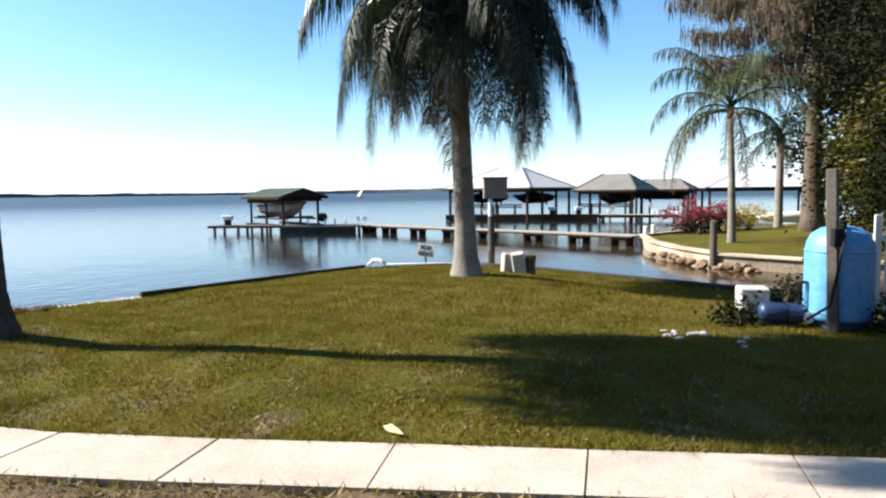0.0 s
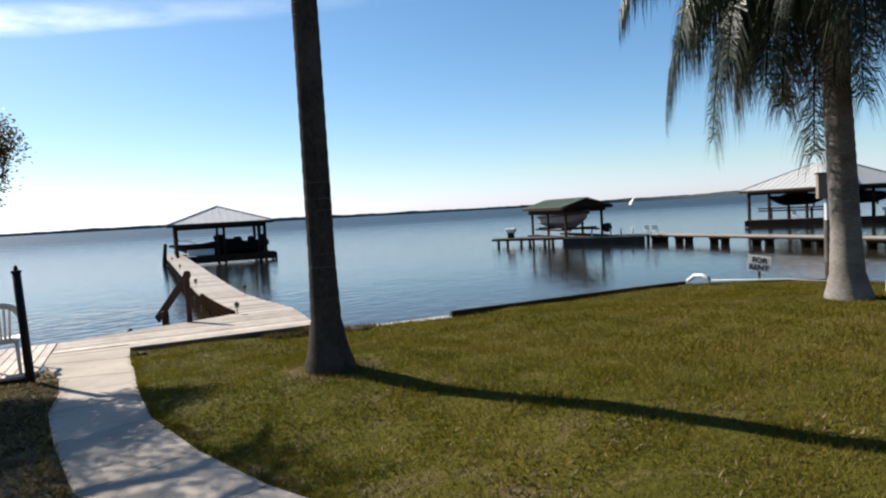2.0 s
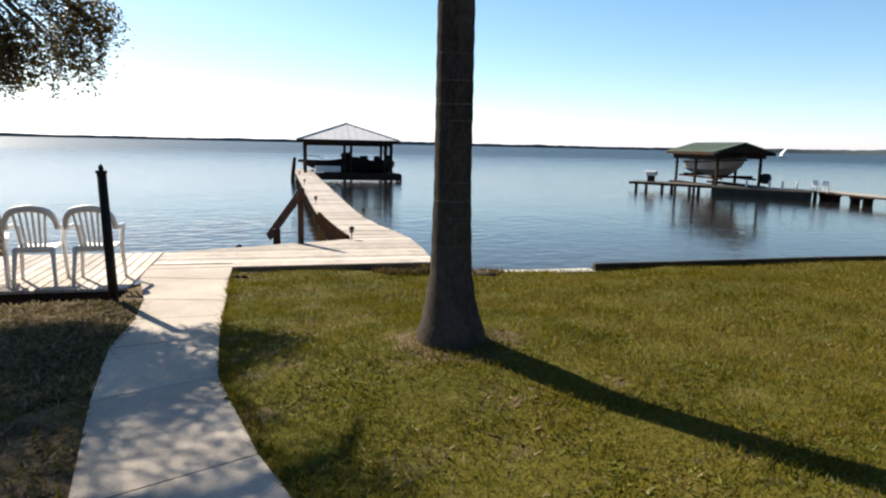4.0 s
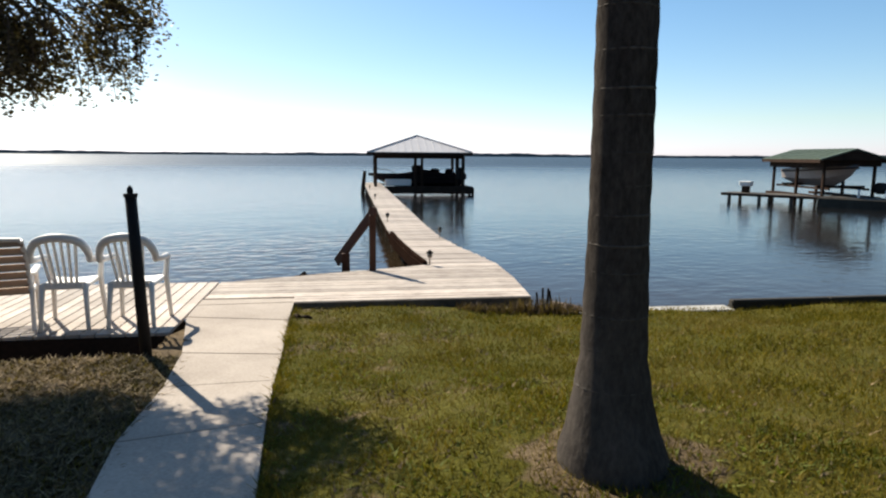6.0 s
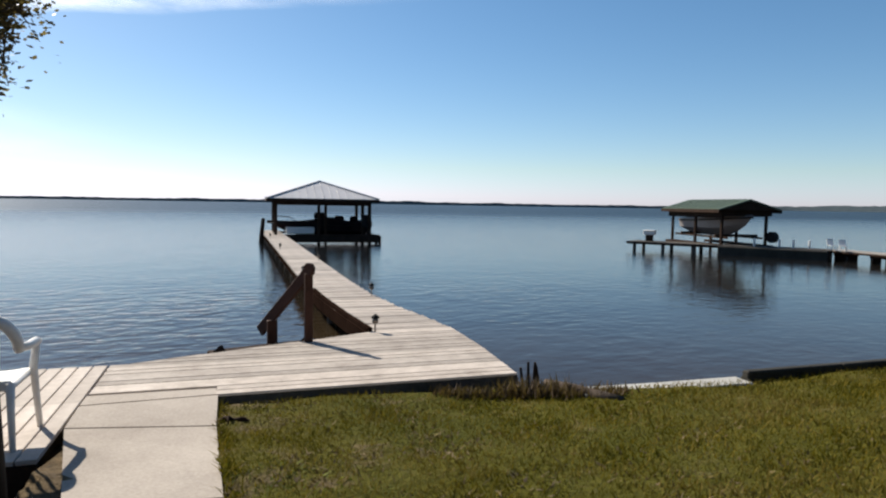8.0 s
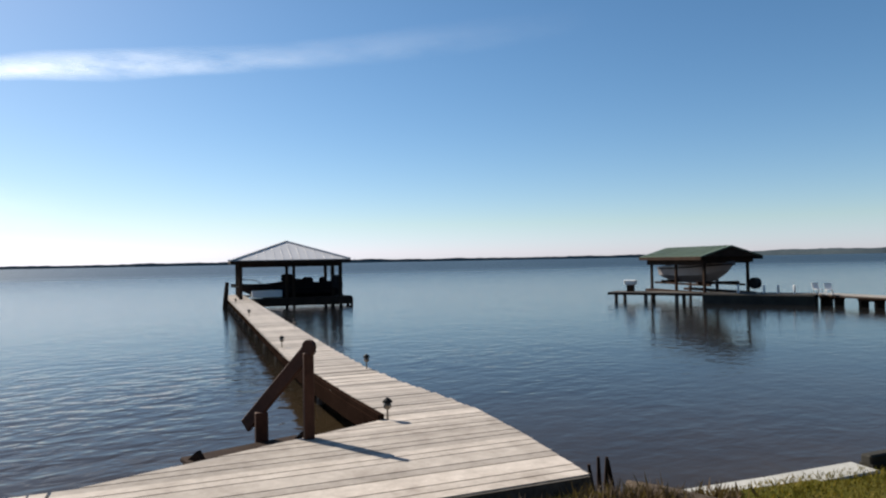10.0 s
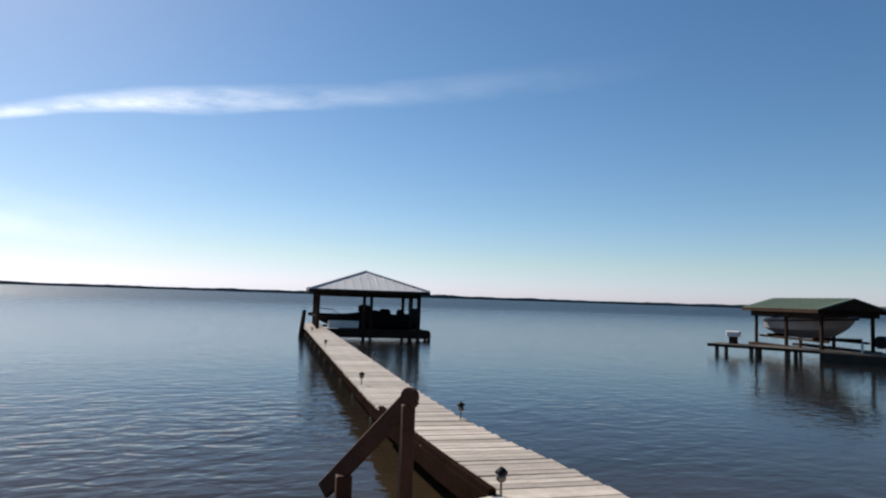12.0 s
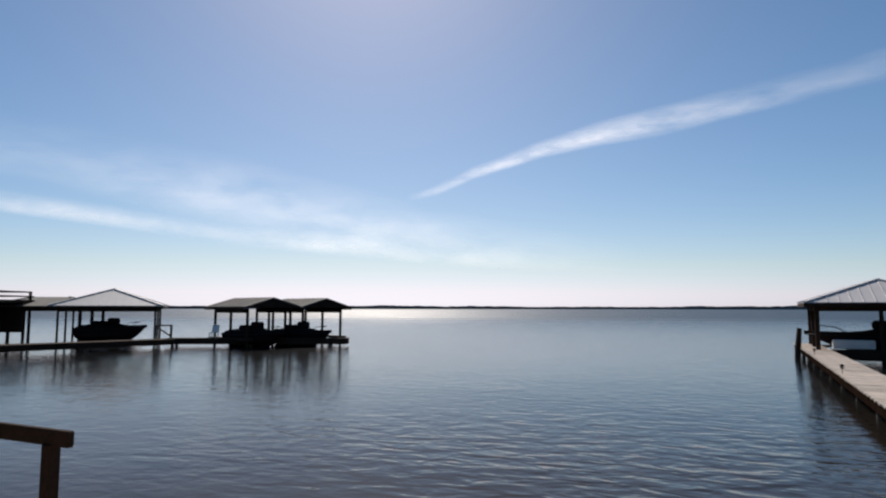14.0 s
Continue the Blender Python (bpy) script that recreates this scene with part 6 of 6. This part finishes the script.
queen_palm((10.15, 22.9, -0.2), [(10.15, 22.9, -0.5), (10.15, 22.9, 0.1), (10.1, 22.9, 2.0), (10.0, 22.9, 4.0)], [0.17, 0.14, 0.12, 0.1], 18, 15,
           "queen palm with pale drooping fronds on the island lawn", low=1.6, flen=(3.0, 4.0), dead=4, leaflets=80, group="palms on the island", green=M_PALEFROND, leaf=0.6, hang=1.3)
queen_palm((16.3, 31.7, -0.2), [(16.3, 31.7, -0.5), (16.3, 31.7, 1.0), (16.3, 31.7, 3.6)], [0.22, 0.19, 0.17], 16, 17,
           "stout palm with pale grey trunk on the island lawn", low=0.8, flen=(2.0, 2.8), dead=2, leaflets=45, group="palms on the island")


def broadleaf(base, height, radius, seed, mat, label, name="tree", clumps=60, per=60, size=0.11, low=0.35, cat="tree"):
    rnd = random.Random(seed)
    t = thing(name, base, label, cat)
    b = Vector(base)
    part("trunk", Build().tube([b - Vector((0, 0, 0.3)), b + Vector((0.05, 0, height * 0.3)), b + Vector((0.1, 0.1, height * 0.75))], [radius * 0.09 + 0.04, radius * 0.07 + 0.03, 0.02], 10), M_BARK, t, smooth=True)
    lb = Build()
    for k in range(clumps):
        a, r = rnd.uniform(0, math.tau), radius * math.sqrt(rnd.random())
        f = rnd.random()
        z = height * (low + (1 - low) * f)
        r *= 0.45 + 0.75 * math.sin(math.pi * min(1, 0.15 + 0.8 * f))
        c = b + Vector((math.cos(a) * r, math.sin(a) * r, z))
        if k % 5 == 0:
            part("limb", Build().tube([b + Vector((0.05, 0.03, z * 0.6)), b.lerp(c, 0.6) + Vector((0, 0, z * 0.25)), c], [0.05, 0.03, 0.01], 5), M_BARK, t)
        scatter_leaves(lb, [c], per, radius * 0.14 + 0.05, size, rnd)
    tagged(part("foliage", lb, mat, t), kind="stuff")
    return t


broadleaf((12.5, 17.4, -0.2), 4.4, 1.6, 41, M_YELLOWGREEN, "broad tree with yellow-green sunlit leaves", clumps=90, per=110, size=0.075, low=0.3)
# the near-black crowns have their backlit shade in the leaf colour
broadleaf((15.3, 19.2, -0.2), 11.5, 3.6, 42, M_SHRUB, "tall green tree behind the canal, shade in its leaf colour", clumps=200, per=300, size=0.075, low=0.08)
broadleaf((20.2, 25.6, -0.1), 13.0, 4.4, 43, M_SHRUB, "tall tree on the island, shade in its leaf colour", clumps=200, per=280, size=0.09, low=0.1)
broadleaf((10.9, 14.9, -0.2), 3.4, 1.5, 44, M_SHRUB, "dense bush beside the canal, shade in its leaf colour", "bush", 80, 130, 0.06, 0.05, "bush")
broadleaf((26.0, 40.0, -0.1), 9.0, 4.0, 45, M_SHRUB, "tree on the far side of the island, shade in its leaf colour", clumps=90, per=70, size=0.18, low=0.2)
for x, y, h, r, sd_, m, lbl in ((10.6, 28.6, 1.35, 0.8, 51, M_REDFLOWER, "flowering shrub with crimson bracts"), (11.5, 29.3, 1.0, 0.7, 52, M_REDFLOWER, "low shrub with red leaves"), (12.6, 29.8, 1.2, 0.6, 53, M_REDFLOWER, "reddish shrub beside the lawn"),
                                (14.3, 30.6, 0.9, 0.9, 54, M_YELLOWFLOWER, "low yellow flowering shrub"), (13.3, 30.2, 0.7, 0.6, 55, M_YELLOWFLOWER, "small yellow flowering shrub"), (11.0, 28.0, 0.45, 0.9, 56, M_SHRUB, "low dark green ground shrub")):
    broadleaf((x, y, -0.25), h, r, sd_, m, lbl, "shrub", 26, 45, 0.06, 0.12, "shrub")
cn = thing("canoe", (17.6, 32.6, -0.1), "upturned white canoe on the island lawn", "canoe")
part("hull", Build().tube([(15.6, 32.7, 0.1), (16.2, 32.65, 0.12), (17.6, 32.6, 0.14), (19.0, 32.5, 0.12), (19.6, 32.45, 0.1)], [0.04, 0.24, 0.3, 0.24, 0.04], 10), M_WHITE, cn, smooth=True)

# unseen trees, added only to cut sky light on the shaded sides
broadleaf((11.5, 1.0, -0.1), 9.0, 3.2, 46, M_SHRUB, "unseen broad tree added beside the garden to block light", clumps=110, per=80, size=0.16, low=0.08)
broadleaf((14.5, 6.2, -0.2), 10.0, 3.6, 47, M_SHRUB, "unseen tall tree added near the canal to block light", clumps=120, per=80, size=0.16, low=0.08)
broadleaf((-13.5, -5.0, -0.1), 9.0, 3.6, 48, M_SHRUB, "unseen tree added behind the garden to block light", clumps=110, per=70, size=0.18, low=0.15)

for x, y, h, r, sd_ in ((4.2, 7.95, 0.55, 0.3, 81), (4.95, 7.1, 0.4, 0.35, 82), (3.55, 7.75, 0.3, 0.28, 83)):
    broadleaf((x, y, -0.05), h, r, sd_, M_SHRUB, "small dark weed growing round the tank", "weed_plant", 16, 26, 0.035, 0.1, "weed")

# plain unseen house, added to close the garden behind and block sky light
hs = thing("house", (0, -11, 0), "unseen plain tan house with brown hip roof, added to block sky light", "house", kind="structure")
part("wall", Build().box((1, -7.0, 2.7), (22, 0.25, 5.6)), M_STUCCO, hs)
part("wall", Build().box((1, -17.0, 2.7), (22, 0.25, 5.6)), M_STUCCO, hs)
for x in (-9.875, 11.875):
    part("wall", Build().box((x, -12.0, 2.7), (0.25, 9.74, 5.6)), M_STUCCO, hs)
part("roof", Build().add([(-10.8, -6.2, 5.45), (12.8, -6.2, 5.45), (12.8, -17.8, 5.45), (-10.8, -17.8, 5.45), (-5, -12, 8.8), (7, -12, 8.8)], [(0, 1, 5, 4), (1, 2, 5), (2, 3, 4, 5), (3, 0, 4), (3, 2, 1, 0)]), M_BROWNROOF, hs)

# ---- weeds and driftwood by the deck corner ----
rnd = random.Random(61)
lg = thing("log", (-7.1, 11.15, -0.33), "grey driftwood log half buried at the lawn's edge", "log")
part("stem", Build().tube([(-7.6, 11.15, -0.35), (-7.3, 11.05, -0.35), (-7.0, 10.98, -0.36), (-6.75, 10.95, -0.37)], [0.035, 0.06, 0.065, 0.06], 9), M_BARK, lg, smooth=True)
wd = Build()
for k in range(1100):
    x, y = rnd.gauss(-7.8, 0.3), 0
    t = rnd.random()
    c = Vector((-8.4, 10.25)).lerp(Vector((-6.8, 11.2)), t) + Vector((rnd.gauss(0, 0.07), rnd.gauss(0, 0.07)))
    z = float(lawn_height(c.x, c.y))
    h = rnd.uniform(0.05, 0.2) * (1.2 if abs(t - 0.5) < 0.2 else 0.7)
    a = rnd.uniform(0, math.tau)
    w = Vector((math.cos(a), math.sin(a), 0)) * rnd.uniform(0.006, 0.02)
    d = Vector((rnd.uniform(-0.7, 0.7), rnd.uniform(-0.7, 0.7), 1)).normalized() * h
    k0, p = len(wd.v), Vector((c.x, c.y, z - 0.01))
    wd.v += [tuple(p - w), tuple(p + w), tuple(p + d)]
    wd.f.append((k0, k0 + 1, k0 + 2))
whole("weeds", wd, M_DEADFROND, "brown dry weeds at the deck corner", "weeds", kind="stuff")
for k in range(4):
    c = Vector((-7.93 + 0.05 * k, 11.33 + 0.03 * k))
    o = thing("broken_stake", (c.x, c.y, -0.4), "thin broken dark stake at the deck corner", "stake", "broken stakes")
    part("shaft", Build().tube([(c.x, c.y, -0.5), (c.x + rnd.uniform(-0.04, 0.04), c.y, -0.3 + rnd.uniform(0, 0.08))], [0.022, 0.014], 6), M_WOOD, o)

dw_ = thing("driftwood", (-9.2, 8.5, -0.32), "dark twisted root lying between path and deck", "driftwood")
part("stem", Build().tube([(-9.36, 8.42, -0.34), (-9.29, 8.46, -0.29), (-9.22, 8.5, -0.31), (-9.14, 8.52, -0.28), (-9.08, 8.58, -0.34)], [0.01, 0.022, 0.026, 0.02, 0.008], 8), M_WOOD, dw_, smooth=True)
part("branch", Build().tube([(-9.23, 8.49, -0.3), (-9.2, 8.42, -0.25), (-9.16, 8.38, -0.31)], [0.016, 0.012, 0.006], 6), M_WOOD, dw_, smooth=True)

# ---- grass, litter ----
rng = np.random.default_rng(5)


def blades(name, count, region, soil_part, h0, h1, width, mat, label, lean=0.5, along=None, within=0.0):
    """Triangles standing on the ground, as one sheet of stuff."""
    x0, x1, y0, y1 = region
    x, y = rng.uniform(x0, x1, count * 2), rng.uniform(y0, y1, count * 2)
    lawn = inside(LAWN, x, y)
    on_path = inside(PATH_FAR + PATH_NEAR[::-1], x, y)
    keep = (lawn if not soil_part else ~lawn) & ~on_path & inside(LAND, x, y) & (x * U.x + y * U.y < (13.15 if not soil_part else 10.85))
    if not soil_part and not along and mat is not M_STRAW:
        # thin on worn patches, lush in clumps
        keep &= rng.random(count * 2) > 0.65 * bare(x, y) + (0.8 * (patchy(x, y, 5, 0.8) < 0.5) if mat is M_CLOVER else 0)
    if mat is M_STRAW and not soil_part:
        keep &= rng.random(count * 2) < 0.25 + bare(x, y)
    if along:
        keep &= near_line(along, x, y) < within * rng.random(count * 2) ** 0.7
    x, y = x[keep][:count], y[keep][:count]
    n = len(x)
    z = lawn_height(x, y) - 0.004
    a, h = rng.uniform(0, math.tau, n), rng.uniform(h0, h1, n)
    lx, ly = rng.normal(0, lean, n) * h, rng.normal(0, lean, n) * h
    w = width * rng.uniform(0.6, 1.4, n)
    dx, dy = np.cos(a) * w, np.sin(a) * w
    v = np.empty((n, 3, 3))
    v[:, 0], v[:, 1] = np.stack([x - dx, y - dy, z], 1), np.stack([x + dx, y + dy, z], 1)
    v[:, 2] = np.stack([x + lx, y + ly, z + h], 1)
    me = bpy.data.meshes.new(name)
    me.vertices.add(n * 3)
    me.vertices.foreach_set("co", v.ravel())
    me.loops.add(n * 3)
    me.loops.foreach_set("vertex_index", np.arange(n * 3, dtype=np.int32))
    me.polygons.add(n)
    me.polygons.foreach_set("loop_start", np.arange(0, n * 3, 3, dtype=np.int32))
    me.update()
    me.materials.append(mat)
    return tagged(new(name, me), label, "grass" if not soil_part else "leaf litter", kind="stuff")


blades("grass", 130000, (-9.6, 6.0, 3.4, 8.5), False, 0.02, 0.055, 0.004, M_BLADE, "short green and straw lawn grass")
blades("grass", 120000, (-9.6, 6.5, 8.5, 17.2), False, 0.02, 0.06, 0.006, M_BLADE, "short green lawn grass towards the lake")
blades("dry_grass", 26000, (-9.6, 6.0, 3.4, 11.0), False, 0.012, 0.04, 0.008, M_STRAW, "dry straw blades among the lawn grass", 0.9)
blades("leaf_litter", 34000, (-11.5, 2.5, 1.2, 8.0), True, 0.008, 0.03, 0.014, M_STRAW, "dry brown leaf litter on bare soil", 2.0)
blades("sparse_grass", 20000, (-11.5, 6.0, 1.2, 8.0), True, 0.015, 0.05, 0.005, M_BLADE, "sparse grass blades on bare soil", 0.6)
blades("leaf_litter", 30000, (-11.2, -6.3, 3.8, 7.6), True, 0.012, 0.045, 0.012, M_STRAW, "dry brown leaves under the oak", 1.6)
blades("edge_grass", 24000, (-7.5, 6.0, 2.4, 7.8), True, 0.02, 0.07, 0.005, M_BLADE, "ragged grass tufts along the path's edge", 0.6, PATH_NEAR, 0.3)
blades("edge_grass", 110000, (-9.9, 6.0, 3.0, 9.0), False, 0.03, 0.075, 0.005, M_BLADE, "longer grass leaning over the path's edge", 0.9, PATH_FAR, 0.12)
blades("clover", 15000, (-8.5, 2.5, 4.2, 8.0), False, 0.012, 0.032, 0.009, M_CLOVER, "broad-leaved weeds among the lawn grass", 1.4)

blades("fallen_leaves", 2600, (-9.2, 3.5, 3.8, 9.5), False, 0.008, 0.022, 0.016, M_STRAW, "small dry leaves scattered over the lawn", 2.2)

fl = thing("fallen_leaf", (-0.34, 4.16, 0.04), "curled dry palm boot lying at the path's edge", "leaf")
part("blade", Build().add([(-0.42, 4.22, 0.05), (-0.36, 4.2, 0.075), (-0.3, 4.12, 0.06), (-0.27, 4.06, 0.05), (-0.33, 4.1, 0.045), (-0.39, 4.16, 0.04)], [(0, 1, 5), (1, 4, 5), (1, 2, 4), (2, 3, 4)]), M_BOOT, fl)
rnd = random.Random(71)
for k in range(18):
    x, y = 2.72 + rnd.gauss(0, 0.2), 7.05 + rnd.gauss(0, 0.16)
    z = float(lawn_height(x, y))
    o = new("shell_stone", stone_data[k % 5].copy())
    o.data.materials[0] = M_CAP
    o.matrix_basis = Matrix.Translation((x, y, z + 0.01)) @ Matrix.Rotation(k * 1.3, 4, "Z") @ Matrix.Diagonal((rnd.uniform(0.2, 0.55), rnd.uniform(0.2, 0.4), 0.2, 1))
    tagged(o, "pale stone lying on the lawn", "stone", "pale stones on the lawn")


# ---- thin high clouds ----
def cloud_material():
    m = bpy.data.materials.new("cirrus")
    m.use_nodes = True
    nt = m.node_tree
    nt.nodes.remove(nt.nodes["Principled BSDF"])
    tr, tl, mx = nt.nodes.new("ShaderNodeBsdfTransparent"), nt.nodes.new("ShaderNodeBsdfTranslucent"), nt.nodes.new("ShaderNodeMixShader")
    tl.inputs[0].default_value = (0.9, 0.9, 0.9, 1)
    at = nt.nodes.new("ShaderNodeAttribute")
    at.attribute_name = "fade"
    n = ramp(nt, noise_of(nt, 0.0022, 7, 0.62, stretch=(1, 1, 3.4)), [(0.3, (0, 0, 0)), (0.68, (1, 1, 1))])
    mu = nt.nodes.new("ShaderNodeMath")
    mu.operation = "MULTIPLY"
    nt.links.new(n, mu.inputs[0])
    nt.links.new(at.outputs["Fac"], mu.inputs[1])
    nt.links.new(mu.outputs[0], mx.inputs[0])
    nt.links.new(tr.outputs[0], mx.inputs[1])
    nt.links.new(tl.outputs[0], mx.inputs[2])
    nt.links.new(mx.outputs[0], nt.nodes["Material Output"].inputs[0])
    return m


M_CLOUD = cloud_material()


def cloud(spine, dense, label):
    """A streak of cirrus: azimuth, height angle and half breadth in degrees, and density, along its spine."""
    b, fade, R, rows = Build(), [], 3600, 13
    cols = 60
    az = np.interp(np.linspace(0, len(spine) - 1, cols), range(len(spine)), [s_[0] for s_ in spine])
    el = np.interp(np.linspace(0, len(spine) - 1, cols), range(len(spine)), [s_[1] for s_ in spine])
    hw = np.interp(np.linspace(0, len(spine) - 1, cols), range(len(spine)), [s_[2] for s_ in spine])
    dn = np.interp(np.linspace(0, len(spine) - 1, cols), range(len(spine)), [s_[3] for s_ in spine])
    for i in range(cols):
        for j in range(rows):
            f = j / (rows - 1) * 2 - 1
            e, a_ = radians(el[i] + f * hw[i]), radians(az[i])
            b.v.append((R * math.cos(e) * math.cos(a_), R * math.cos(e) * math.sin(a_), R * math.sin(e)))
            fade.append(dense * dn[i] * max(0.0, 1 - abs(f + 0.3) ** 1.6 / (1.3 ** 1.6 if f > -0.3 else 0.7 ** 1.6)) ** 1.2)
    b.f = [(i * rows + j, i * rows + j + 1, (i + 1) * rows + j + 1, (i + 1) * rows + j) for i in range(cols - 1) for j in range(rows - 1)]
    o = whole("cloud", b, M_CLOUD, label, "cloud", kind="structure", smooth=True)
    o.visible_shadow = False
    at = o.data.attributes.new("fade", "FLOAT", "POINT")
    at.data.foreach_set("value", np.array(fade, np.float32))
    return o


cloud([(166, 9.6, 0.3, 0.0), (163.5, 10.3, 0.5, 0.8), (160, 11.9, 0.6, 0.9), (154, 13.8, 0.8, 1.0), (149, 14.9, 1.1, 1.0), (144, 15.5, 1.3, 1.0), (139, 16.3, 1.2, 0.6), (131, 17.2, 1.2, 0.3), (119, 18.6, 1.5, 0.14), (104, 20.0, 1.3, 0.0)], 0.55, "thin bright streak of cirrus cloud")
cloud([(215, 9.0, 1.0, 0.6), (197, 7.8, 0.9, 0.9), (190, 7.2, 0.9, 0.8), (181, 6.1, 0.9, 0.7), (174, 5.8, 1.1, 1.0), (168, 5.2, 1.0, 0.8), (158, 4.3, 0.9, 0.45), (147, 3.4, 0.7, 0.0)], 0.5, "low bright streak of cirrus cloud")
cloud([(210, 13.0, 2.2, 0.0), (194, 11.6, 2.6, 0.5), (180, 9.6, 3.2, 0.9), (168, 7.4, 2.6, 1.0), (156, 5.6, 1.8, 0.5), (146, 4.6, 1.2, 0.0)], 0.3, "faint veil of cirrus cloud")
